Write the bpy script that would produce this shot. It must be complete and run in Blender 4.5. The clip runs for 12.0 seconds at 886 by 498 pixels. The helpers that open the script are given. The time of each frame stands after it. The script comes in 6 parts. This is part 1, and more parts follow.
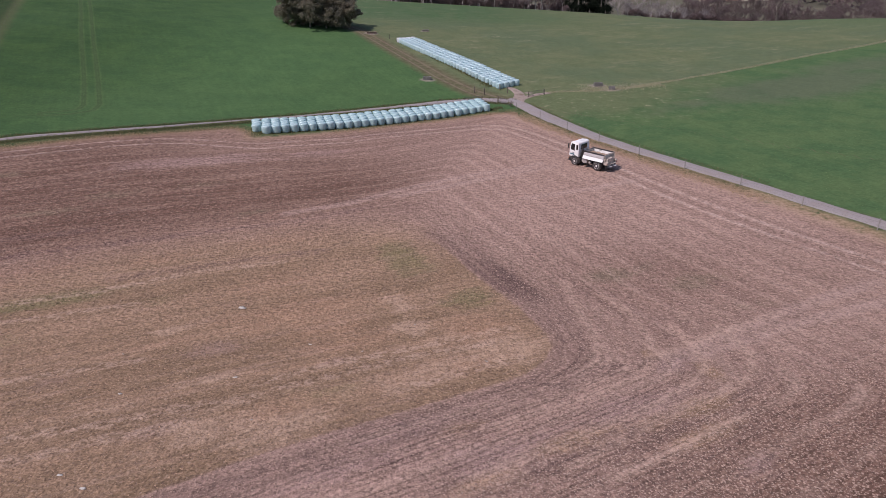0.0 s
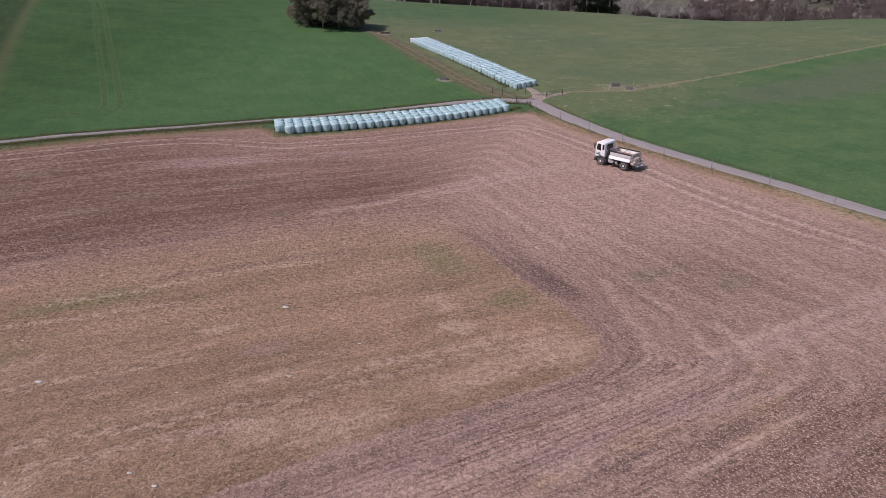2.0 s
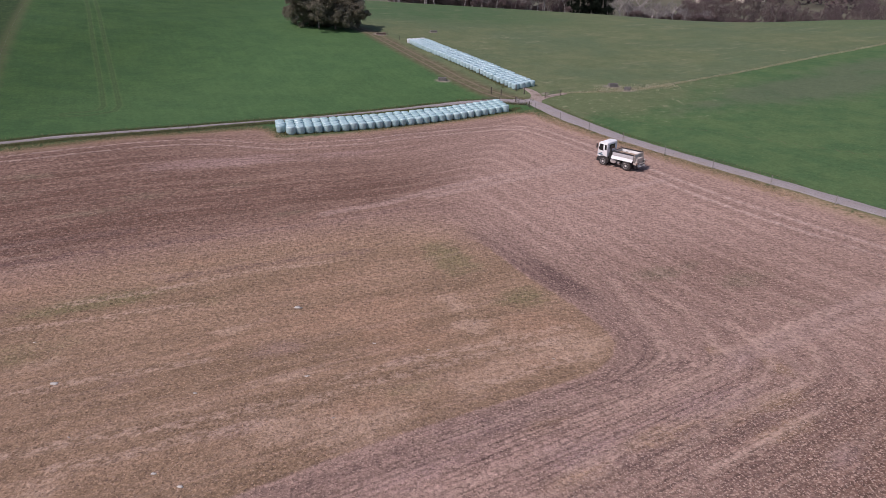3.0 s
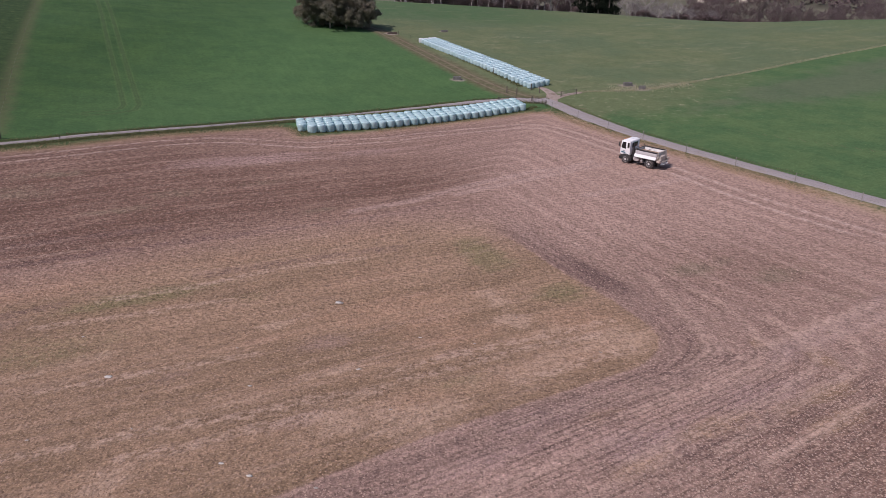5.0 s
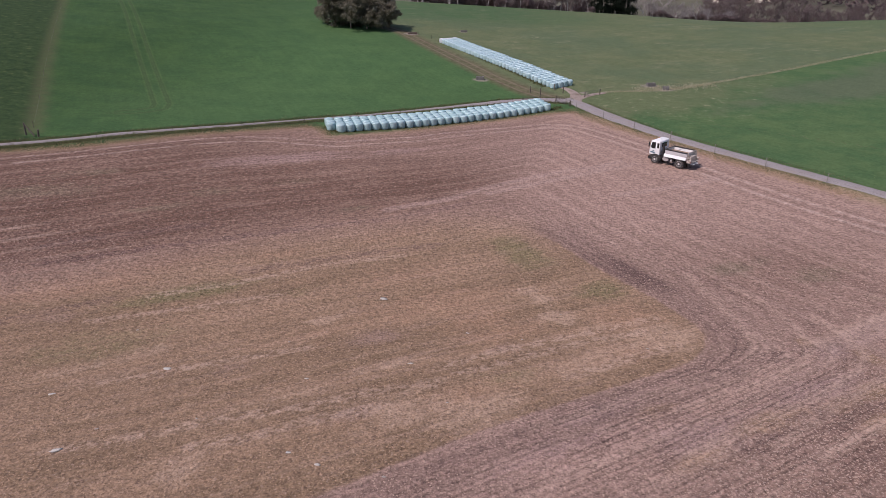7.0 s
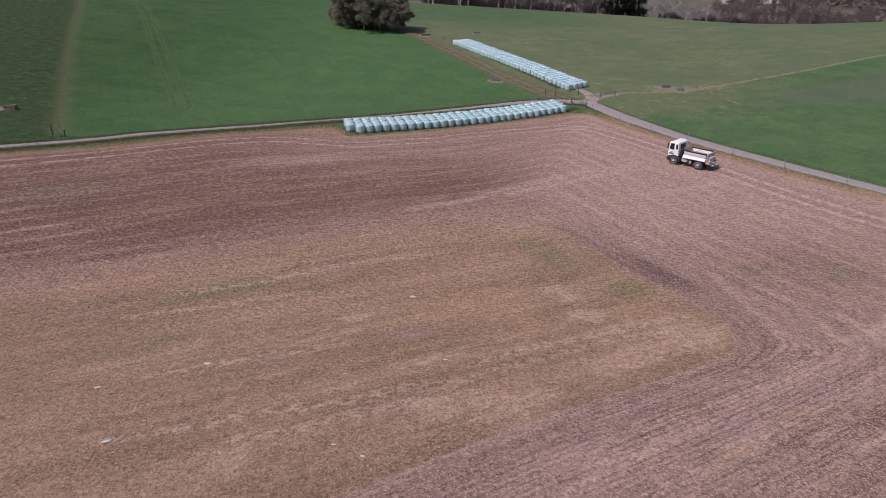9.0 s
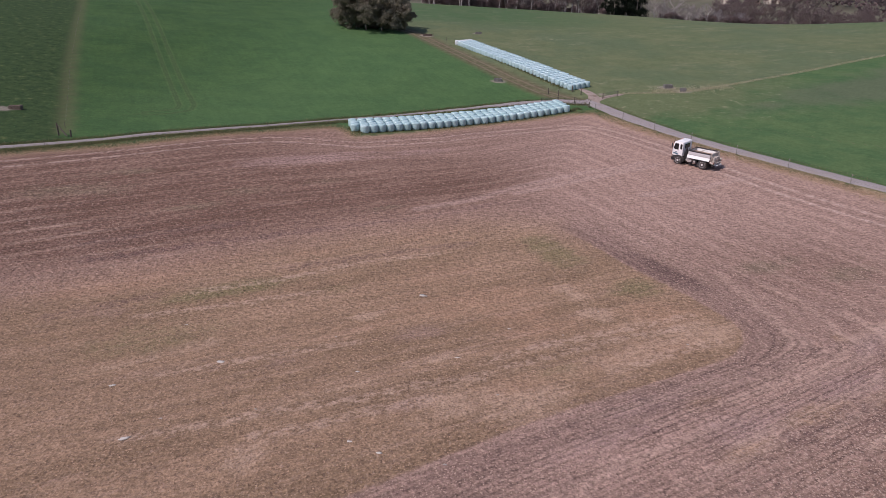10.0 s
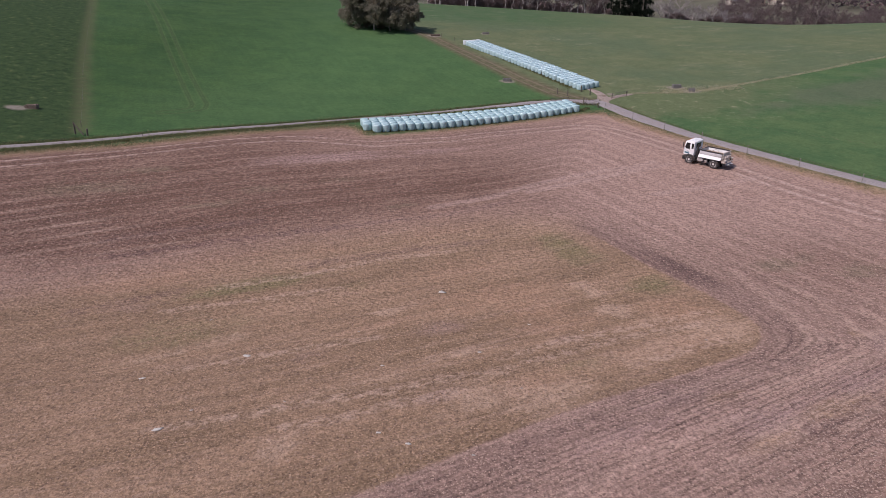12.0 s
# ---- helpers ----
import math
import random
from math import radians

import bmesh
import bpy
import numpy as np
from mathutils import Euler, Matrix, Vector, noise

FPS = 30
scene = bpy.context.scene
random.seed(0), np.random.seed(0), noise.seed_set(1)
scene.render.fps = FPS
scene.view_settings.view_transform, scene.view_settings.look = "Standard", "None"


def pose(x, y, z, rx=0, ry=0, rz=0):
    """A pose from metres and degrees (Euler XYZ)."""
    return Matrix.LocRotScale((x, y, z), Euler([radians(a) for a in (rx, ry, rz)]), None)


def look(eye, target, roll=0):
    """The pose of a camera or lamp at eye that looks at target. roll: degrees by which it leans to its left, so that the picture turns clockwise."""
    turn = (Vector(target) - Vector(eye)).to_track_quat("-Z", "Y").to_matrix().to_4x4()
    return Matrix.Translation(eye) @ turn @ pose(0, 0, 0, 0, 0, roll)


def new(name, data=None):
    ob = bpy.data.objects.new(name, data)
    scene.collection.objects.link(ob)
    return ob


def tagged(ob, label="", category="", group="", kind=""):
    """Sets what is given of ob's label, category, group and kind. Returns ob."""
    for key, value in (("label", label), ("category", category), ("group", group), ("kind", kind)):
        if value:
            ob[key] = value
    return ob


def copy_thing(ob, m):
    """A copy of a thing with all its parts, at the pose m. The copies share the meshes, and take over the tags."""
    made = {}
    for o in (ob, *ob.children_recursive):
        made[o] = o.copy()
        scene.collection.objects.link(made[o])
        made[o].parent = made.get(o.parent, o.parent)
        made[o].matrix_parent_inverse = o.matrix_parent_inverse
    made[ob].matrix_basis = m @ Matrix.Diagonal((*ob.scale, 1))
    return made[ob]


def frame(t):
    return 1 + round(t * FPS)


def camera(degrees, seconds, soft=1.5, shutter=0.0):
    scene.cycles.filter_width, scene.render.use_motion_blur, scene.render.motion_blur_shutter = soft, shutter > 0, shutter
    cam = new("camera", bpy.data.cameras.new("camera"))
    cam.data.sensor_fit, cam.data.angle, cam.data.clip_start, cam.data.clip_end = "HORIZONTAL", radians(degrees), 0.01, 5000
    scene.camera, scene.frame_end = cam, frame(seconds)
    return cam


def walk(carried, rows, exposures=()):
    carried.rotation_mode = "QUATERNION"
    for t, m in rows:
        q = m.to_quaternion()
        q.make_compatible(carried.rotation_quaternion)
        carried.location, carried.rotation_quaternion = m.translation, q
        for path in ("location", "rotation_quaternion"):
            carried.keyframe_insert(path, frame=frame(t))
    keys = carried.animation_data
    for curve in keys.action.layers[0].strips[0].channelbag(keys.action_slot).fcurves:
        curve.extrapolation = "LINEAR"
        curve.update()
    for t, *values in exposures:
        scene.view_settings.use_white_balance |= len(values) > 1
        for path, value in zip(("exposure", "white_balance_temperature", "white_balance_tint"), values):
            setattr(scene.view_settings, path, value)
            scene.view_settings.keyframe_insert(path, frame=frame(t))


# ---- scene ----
cam = camera(71.4, 12.0, soft=0.65)
PATH = [
    (0, (-0.065, 0.102, 19.988), (-0.065, 2.110, 19.138), 0.0),
    (0.5, (-0.795, 0.104, 19.934), (-0.794, 2.111, 19.085), 0.0),
    (1, (-1.596, 0.050, 19.940), (-1.592, 2.058, 19.091), 0.0),
    (1.5, (-2.324, -0.002, 19.980), (-2.321, 2.007, 19.131), 0.1),
    (2, (-3.052, -0.046, 19.993), (-3.054, 1.962, 19.144), 0.0),
    (2.5, (-3.765, -0.145, 20.036), (-3.766, 1.863, 19.188), 0.1),
    (3, (-4.465, -0.215, 20.018), (-4.437, 1.793, 19.171), 0.1),
    (5, (-7.334, -0.717, 19.906), (-7.304, 1.292, 19.059), 0.1),
    (5.5, (-8.051, -0.892, 19.904), (-8.027, 1.116, 19.056), 0.1),
    (6, (-8.706, -1.054, 19.894), (-8.701, 0.954, 19.044), 0.2),
    (6.5, (-9.255, -1.236, 19.939), (-9.254, 0.773, 19.092), 0.2),
    (7, (-9.822, -1.394, 20.002), (-9.823, 0.615, 19.155), 0.1),
    (9, (-11.591, -2.137, 20.131), (-11.610, -0.128, 19.288), 0.1),
    (9.5, (-11.990, -2.288, 20.112), (-12.009, -0.278, 19.268), 0.1),
    (10, (-12.324, -2.434, 20.182), (-12.340, -0.424, 19.339), 0.1),
    (10.5, (-12.646, -2.572, 20.216), (-12.663, -0.562, 19.371), 0.1),
    (11, (-12.936, -2.762, 20.239), (-12.955, -0.752, 19.395), 0.1),
    (11.5, (-13.264, -2.957, 20.213), (-13.283, -0.947, 19.369), 0.1),
    (12, (-13.542, -3.105, 20.193), (-13.567, -1.095, 19.351), 0.1),
]
walk(cam, [(t, look(eye, target, roll)) for t, eye, target, roll in PATH], exposures=[(0.0, -0.12, 6500, 24), (12.0, -0.12, 6500, 24)])

# ---- light ----
SUN_EL, SUN_AZ = radians(53), radians(242)   # azimuth from north (y), clockwise
world = bpy.data.worlds.new("sky")
scene.world = world
world.use_nodes = True
wt = world.node_tree
sky = wt.nodes.new("ShaderNodeTexSky")
sky.sky_type = "NISHITA"
sky.sun_disc = False
sky.sun_elevation, sky.sun_rotation = SUN_EL, SUN_AZ
sky.air_density, sky.dust_density = 1.0, 1.5
wt.nodes["Background"].inputs["Strength"].default_value = 0.10
wt.links.new(sky.outputs["Color"], wt.nodes["Background"].inputs["Color"])
sun_data = bpy.data.lights.new("sun", "SUN")
sun_data.energy, sun_data.angle, sun_data.color = 3.4, radians(0.53), (1.0, 0.94, 0.87)
sun = new("sun", sun_data)
to_sun = Vector((math.sin(SUN_AZ) * math.cos(SUN_EL), math.cos(SUN_AZ) * math.cos(SUN_EL), math.sin(SUN_EL)))
sun.matrix_world = look(to_sun * 300, (0, 0, 0))


# ---- node helpers ----
class Nodes:
    """A small builder of node materials."""

    def __init__(self, name, rough=0.8, metal=0.0, spec=0.3):
        self.m = bpy.data.materials.new(name)
        self.m.use_nodes = True
        self.t = self.m.node_tree
        self.bsdf = self.t.nodes["Principled BSDF"]
        self.bsdf.inputs["Roughness"].default_value = rough
        self.bsdf.inputs["Metallic"].default_value = metal
        self.bsdf.inputs["Specular IOR Level"].default_value = spec
        self.geo = self.t.nodes.new("ShaderNodeNewGeometry")

    def put(self, socket, value):
        if isinstance(value, bpy.types.NodeSocket):
            self.t.links.new(value, socket)
        elif value is not None:
            if isinstance(value, tuple) and len(value) == 3 and socket.type == "RGBA":
                value = (*value, 1)
            socket.default_value = value

    def pos(self):
        return self.geo.outputs["Position"]

    def local(self):
        n = self.t.nodes.new("ShaderNodeTexCoord")
        return n.outputs["Object"]

    def island(self):
        return self.geo.outputs["Random Per Island"]

    def rand(self):
        return self.t.nodes.new("ShaderNodeObjectInfo").outputs["Random"]

    def attr(self, name):
        n = self.t.nodes.new("ShaderNodeAttribute")
        n.attribute_name = name
        return n.outputs["Fac"]

    def math(self, op, a, b=0.0, clamp=False):
        n = self.t.nodes.new("ShaderNodeMath")
        n.operation, n.use_clamp = op, clamp
        self.put(n.inputs[0], a), self.put(n.inputs[1], b)
        return n.outputs[0]

    def vec(self, x, y, z):
        n = self.t.nodes.new("ShaderNodeCombineXYZ")
        for s, v in zip(n.inputs, (x, y, z)):
            self.put(s, v)
        return n.outputs[0]

    def xyz(self, v):
        n = self.t.nodes.new("ShaderNodeSeparateXYZ")
        self.put(n.inputs[0], v)
        return n.outputs

    def scaled(self, v, s):
        n = self.t.nodes.new("ShaderNodeVectorMath")
        n.operation = "MULTIPLY"
        self.put(n.inputs[0], v), self.put(n.inputs[1], s)
        return n.outputs[0]

    def noise(self, vec, scale, detail=4.0, rough=0.55, warp=0.0):
        n = self.t.nodes.new("ShaderNodeTexNoise")
        self.put(n.inputs["Vector"], vec)
        for k, v in (("Scale", scale), ("Detail", detail), ("Roughness", rough), ("Distortion", warp)):
            n.inputs[k].default_value = v
        return n.outputs["Fac"]

    def cells(self, vec, scale):
        """Small irregular pieces: the distance from each one's middle, and a random value for each."""
        n = self.t.nodes.new("ShaderNodeTexVoronoi")
        self.put(n.inputs["Vector"], vec)
        n.inputs["Scale"].default_value = scale
        return n.outputs["Distance"], self.xyz(n.outputs["Color"])[0]

    def step(self, v, lo, hi):
        """Smooth step of v from lo to hi, 0 to 1 (lo may exceed hi)."""
        n = self.t.nodes.new("ShaderNodeMapRange")
        n.interpolation_type = "SMOOTHSTEP"
        flip = lo > hi
        self.put(n.inputs["Value"], v)
        n.inputs["From Min"].default_value, n.inputs["From Max"].default_value = min(lo, hi), max(lo, hi)
        n.inputs["To Min"].default_value, n.inputs["To Max"].default_value = (1, 0) if flip else (0, 1)
        return n.outputs[0]

    def mix(self, fac, a, b, blend="MIX"):
        n = self.t.nodes.new("ShaderNodeMix")
        n.data_type, n.blend_type = "RGBA", blend
        self.put(n.inputs[0], fac), self.put(n.inputs[6], a), self.put(n.inputs[7], b)
        return n.outputs[2]

    def bump(self, height, strength=0.5, distance=0.05):
        n = self.t.nodes.new("ShaderNodeBump")
        n.inputs["Distance"].default_value = distance
        self.put(n.inputs["Strength"], strength)
        self.put(n.inputs["Height"], height)
        self.t.links.new(n.outputs[0], self.bsdf.inputs["Normal"])

    def glow_through(self, share):
        """Thin leaves and blades let part of the light through."""
        self.thin = self.t.nodes.new("ShaderNodeBsdfTranslucent")
        both = self.t.nodes.new("ShaderNodeMixShader")
        both.inputs[0].default_value = share
        self.t.links.new(self.bsdf.outputs[0], both.inputs[1])
        self.t.links.new(self.thin.outputs[0], both.inputs[2])
        self.t.links.new(both.outputs[0], self.t.nodes["Material Output"].inputs["Surface"])

    def leafy(self, c):
        self.put(self.thin.inputs["Color"], c)
        return self.colour(c)

    def colour(self, c):
        self.put(self.bsdf.inputs["Base Color"], c)
        return self.m

    def rough(self, v):
        self.put(self.bsdf.inputs["Roughness"], v)


def dim(c, f):
    return tuple(v * f for v in c)


def surface(name, base, rough=0.7, metal=0.0, spec=0.3, scale=3.0, vary=0.35, dirt=None, dirt_amount=0.35, relief=0.3, depth=0.01):
    """A painted, metal, wood or stone surface with grain, blotches, some dirt and relief."""
    k = Nodes(name, rough, metal, spec)
    p = k.local()
    fine, broad = k.noise(p, scale * 9, 5), k.noise(p, scale, 3)
    c = k.mix(k.step(fine, 0.3, 0.7), dim(base, 1 - vary), base)
    c = k.mix(k.math("MULTIPLY", k.step(broad, 0.45, 0.75), dirt_amount), c, dirt or dim(base, 0.6))
    k.rough(k.math("ADD", rough - 0.1, k.math("MULTIPLY", broad, 0.2)))
    if relief:
        k.bump(fine, relief, depth)
    return k.colour(c)


# ---- the lie of the land ----
POLY = ((0.015, -0.865, 3.843, 1.107, -0.631), (0.876, -2.633, -0.219, 0.1), (4.584, 2.854, -2.04), (-1.275, 0.934))
MOUNDS = ((-0.212, -0.781, 0.613, 0.648, 0.678, 0.48), (-0.227, -0.996, -0.535, -0.748, -0.35, 0.221),
          (-0.138, 0.026, -0.655, 0.071, 0.048, -0.128), (-0.556, 0.63, -0.347, -0.24, -0.144, -0.038),
          (-0.67, -0.668, -0.408, -0.846, -0.339, 0.345), (-0.906, -0.737, 0.243, 0.031, 0.272, -0.517))


def smooth(v, a, b):
    s = np.clip((v - a) / (b - a), 0, 1)
    return s * s * (3 - 2 * s)


def land(x, y):
    """Height of the ground: the rising paddocks, the ridge behind them, a shallow valley and far hills."""
    x, y = np.asarray(x, float), np.asarray(y, float)
    cx = np.clip(x, -125, 165)
    cx = np.where(y < 120, np.minimum(cx, 95), cx)
    cy = np.clip(y, 2, 245)
    z = sum(c * (cx / 100) ** i * (cy / 100) ** j for i, row in enumerate(POLY) for j, c in enumerate(row))
    for b, row in enumerate(MOUNDS):
        for a, h in enumerate(row):
            z = z + h * np.exp(-((cx - (20 * a - 60)) ** 2 + (cy - (20 * b + 20)) ** 2) / 512.0)
    z = z + (0.45 * np.exp(-((x - 119) / 12.0) ** 2) - 2.4 * smooth(x, 128, 158) - 2.0 * smooth(x, 158, 200)) * smooth(y, 150, 195)
    r = np.hypot(x, y - 80)
    z = z - 0.075 * np.clip(y - 247, 0, 150) * smooth(x, -60, 10)
    z = z - (1.0 * smooth(x, 55, 95) + 1.3 * smooth(x, 75, 150) + 1.3 * smooth(x, 105, 165)) * smooth(y, 190, 240)
    far = 1 + 7 * smooth(r, 330, 800) + 110 * smooth(r, 850, 4200) + 9 * np.sin(x / 310.0) * smooth(r, 600, 1500)
    far = far + 21 * np.exp(-((x - 360) ** 2 + (y - 600) ** 2) / (2 * 150.0 ** 2))
    s = smooth(r, 200, 360)
    return z * (1 - s) + far * s


def ground_at(x, y):
    return float(land(x, y))


def along(points, step):
    """Points at even steps along a polyline, with the running direction."""
    p = np.array(points, float)
    seg = np.hypot(*(p[1:, :2] - p[:-1, :2]).T)
    run = np.concatenate(([0], np.cumsum(seg)))
    at = np.linspace(0, run[-1], max(2, int(run[-1] / step) + 1))
    return np.stack([np.interp(at, run, p[:, i]) for i in range(p.shape[1])], 1)


def line_distance(x, y, points):
    """Distance to a polyline; positive to its left, negative to its right."""
    best, side = np.full(x.shape, 1e9), np.ones(x.shape)
    for (ax, ay), (bx, by) in zip(points[:-1], points[1:]):
        dx, dy = bx - ax, by - ay
        t = np.clip(((x - ax) * dx + (y - ay) * dy) / (dx * dx + dy * dy), 0, 1)
        d = np.hypot(x - ax - t * dx, y - ay - t * dy)
        s = np.where(dx * (y - ay) - dy * (x - ax) >= 0, 1.0, -1.0)
        side = np.where(d < best - 1e-9, s, side)
        best = np.minimum(best, d)
    return best, side


def inside_distance(x, y, points):
    """Distance to a polygon's edge, positive inside."""
    ring = list(points) + [points[0]]
    d, _ = line_distance(x, y, ring)
    inside = np.zeros(x.shape, bool)
    for (ax, ay), (bx, by) in zip(ring[:-1], ring[1:]):
        if ay != by:
            inside ^= ((ay > y) != (by > y)) & (x < (bx - ax) * (y - ay) / (by - ay) + ax)
    return np.where(inside, d, -d)


FIELD = [(-160, -2), (-90, 45.2), (-57.9, 66.6), (-53.1, 69.0), (-48.2, 72.3), (-43.1, 76.2), (-37.0, 79.4), (-30.5, 83.2), (-28.5, 84.3), (-26.7, 83.2), (-25.0, 80.4),
         (-15.6, 85.6), (-2.8, 92.6), (7.2, 97.0), (10.9, 97.5), (13.7, 90.8), (16.4, 85.2), (21.2, 75.9), (25.1, 68.3), (28.6, 62.4), (31.4, 57.0),
         (37, 44), (48.5, 18), (63, -15), (80, -80), (-160, -80)]
PATCH = [(-80, 12), (-60, 26), (-40.8, 39), (-34.4, 42.8), (-27.1, 47.5), (-18, 51.3), (-10.4, 53.4), (-5.6, 53.9), (-2.6, 52.4), (0.1, 48.5), (2.7, 42.5),
         (5.1, 37.5), (6.3, 33.9), (6.5, 32.2), (5.9, 30.4), (4.5, 28.8), (0.4, 26.7), (-3.8, 24.7), (-8.2, 22.5), (-12, 20.3), (-22, 14.5), (-60, -10)]
ROAD_WEST = [(-160, 1.3, 1.2), (-90, 48.2, 1.2), (-59.3, 68.7, 1.1), (-54.7, 71.8, 1.15), (-49.8, 75.4, 1.25), (-44.0, 78.7, 1.15), (-38.0, 82.2, 0.95), (-31.4, 86.8, 0.65), (-27.8, 89.2, 0.6), (-23.8, 91.6, 0.6),
             (-16.1, 96.2, 0.8), (-7.0, 100.9, 1.2), (0.5, 103.9, 2.0), (6.6, 105.0, 2.7), (12.0, 103.6, 3.2)]
ROAD_EAST = [(11.0, 105.2, 2.6), (12.6, 102, 3.1), (16.3, 92.5, 3.3), (18.6, 87, 2.9), (20.7, 81.8, 2.6), (23.0, 77.4, 2.5), (25.3, 73.2, 2.6), (27.2, 70, 2.5), (28.9, 67, 2.4), (30.7, 64, 2.3), (32.4, 61, 2.4), (33.9, 57.9, 2.4),
             (38, 49.5, 2.4), (49, 26, 2.4), (62, -5, 2.6), (84, -60, 2.6)]
MUD = [(12.0, 103.4, 3.6), (12.8, 105.6, 2.7), (13.1, 107.6, 2.4), (12.8, 109.6, 2.2), (12.2, 111.4, 1.6), (11.4, 112.8, 0.8)]
GATEWAY = [(12.9, 105.0, 2.2), (14.6, 106.6, 1.9), (16.2, 107.6, 1.5), (18.4, 108.4, 0.7)]
RUTS = [(9.5, 105.0), (8.0, 106.4), (4.6, 110.6), (-0.6, 119.4), (-6.8, 132.6), (-14.4, 149.6), (-20.5, 163), (-24, 168)]
SEAM = [(15.0, 106.2), (17.5, 108.8), (25.6, 109), (32, 110.4), (39.5, 114.4), (46.3, 118.3), (60.5, 125.6), (76.9, 134.6), (88.7, 140.5), (150, 172)]
STRIP = [(-60.2, 73.6), (-61.0, 75.4), (-76, 104.3), (-100.8, 156), (-125, 205)]
TRAM = [(-54.8, 86.2), (-52.9, 87.6), (-51.6, 89.8), (-52.4, 93.0), (-60, 108), (-70.5, 128.4), (-86, 159), (-110, 205)]
PASSES = [[(-95, 38), (-58, 62.5), (-44, 71.5), (-40.5, 73.7), (-35.8, 76.0), (-32.5, 76.8), (-27.6, 76.9), (-23.3, 77.0), (-19.3, 79.1), (-13.5, 81.5), (-8.9, 84.4), (-1.7, 87.4), (5.2, 89.5), (8.3, 88.9), (10.7, 86.2), (13.2, 81.8), (16.1, 75.8), (19.6, 67.4), (22.6, 60.6), (25.5, 54.6), (28.0, 50.0), (36, 34)]]
DIAGONALS = [[(-15.4, 56.8), (-9.9, 59.4), (-6.4, 61.7), (-3.2, 63.9), (0.1, 65.8), (4.2, 67.9), (8.4, 69.2), (11.5, 71.2)], [(-5, 61.2), (1, 64.3), (7, 67.2), (12.9, 70)],
             [(8.2, 59.8), (12.7, 61.1), (16.7, 62.5), (21.1, 64.5)], [(12.6, 29.7), (17.7, 32.7), (22.6, 35.5), (30.3, 39.0)], [(14, 30.2), (17.4, 31.6), (21.5, 33.5), (25.0, 34.7), (34, 38)]]
STREAKS = [[(-30, 27.6), (-24, 29.6), (-18, 31.4)], [(-3, 27.3), (1.5, 29.4), (4.4, 30.6)], [(-34, 35.2), (-28, 37.0), (-22, 39.2)], [(-29, 21.9), (-25.2, 22.8), (-21.3, 24.1), (-17.3, 24.9), (-14.3, 25.9), (-10, 27.2)], [(-21.9, 22.0), (-19.1, 22.6), (-17.0, 23.6), (-13.0, 24.9)], [(-16.6, 25.2), (-13.2, 26.3), (-10.3, 26.9)],
           [(-10.4, 28.4), (-7.1, 30.2), (-3.7, 31.4), (0.1, 32.8), (4.2, 34.4)], [(-9.1, 27.8), (-5.5, 29.4), (-1.6, 31.2), (2.8, 32.5)], [(-33.4, 46.1), (-25.2, 50.4), (-18.9, 53.2)], [(-29.7, 51.9), (-24.0, 54.1), (-18.7, 56.7), (-13.7, 59.2)], [(-31.3, 39.0), (-25.0, 41.5), (-19.9, 44.5), (-13.3, 46.4)]]
# pale straw thrown up where the machine turned, and dusky rows of bare soil
LOOPS = [[(8.9, 41.6), (9.1, 37.4), (9.3, 33.7), (9.1, 31.3), (8.5, 29.8), (7.1, 28.3), (3.3, 26.3), (-1.1, 24.5), (-5.5, 22.7)], [(11.0, 39.2), (12.1, 36.4), (12.6, 32.8), (12.1, 30.3), (10.3, 28.1), (7.1, 26.3), (-2.2, 22.3)],
         [(14.3, 34.4), (14.8, 31.6), (14.6, 29.1), (13.3, 27.5), (9.6, 25.0), (1.0, 20.5)], [(17.0, 33.8), (17.6, 30.8), (16.9, 28.3), (14.5, 26.6), (10.1, 24.1), (5.5, 21.1)], [(4.3, 25.7), (8.9, 28.4), (14.3, 31.6), (21.9, 35.3)], [(7.2, 20.3), (14.5, 24.4)]]
DUSKY = [[(-42.1, 43.2), (-36.2, 46.2), (-28.9, 49.4), (-23.5, 51.7), (-13.4, 55.1), (-7.5, 58.4)], [(-25.6, 43.1), (-18.1, 46.3), (-10.2, 48.5)], [(-40, 34.6), (-34.0, 38.3)], [(-43.7, 45.9), (-39.0, 48.7), (-31.8, 51.8)],
         [(9.2, 28.9), (12.0, 29.9), (12.7, 28.8)], [(4.8, 26.9), (9.2, 29.2)], [(3.8, 21.2), (9.2, 24.0)], [(-3.0, 21.5), (1.7, 24.0)]]
# edges of the standing piece carried on to both sides: the rows outside it run along them and turn where they meet
TOP_EDGE = [(-90, 8), (-60, 26), (-40.8, 39.5), (-26.6, 48), (-15, 52.6), (-4, 56.2), (40, 79)]
EAST_EDGE = [(-25, 103), (-2.6, 52.4), (2.7, 42.5), (6.3, 33.9), (8.5, 29), (22, -2)]
LOW_EDGE = [(-60, -10), (-22, 14.5), (-12, 20.3), (-3.8, 24.7), (4.5, 29.2), (40, 49)]
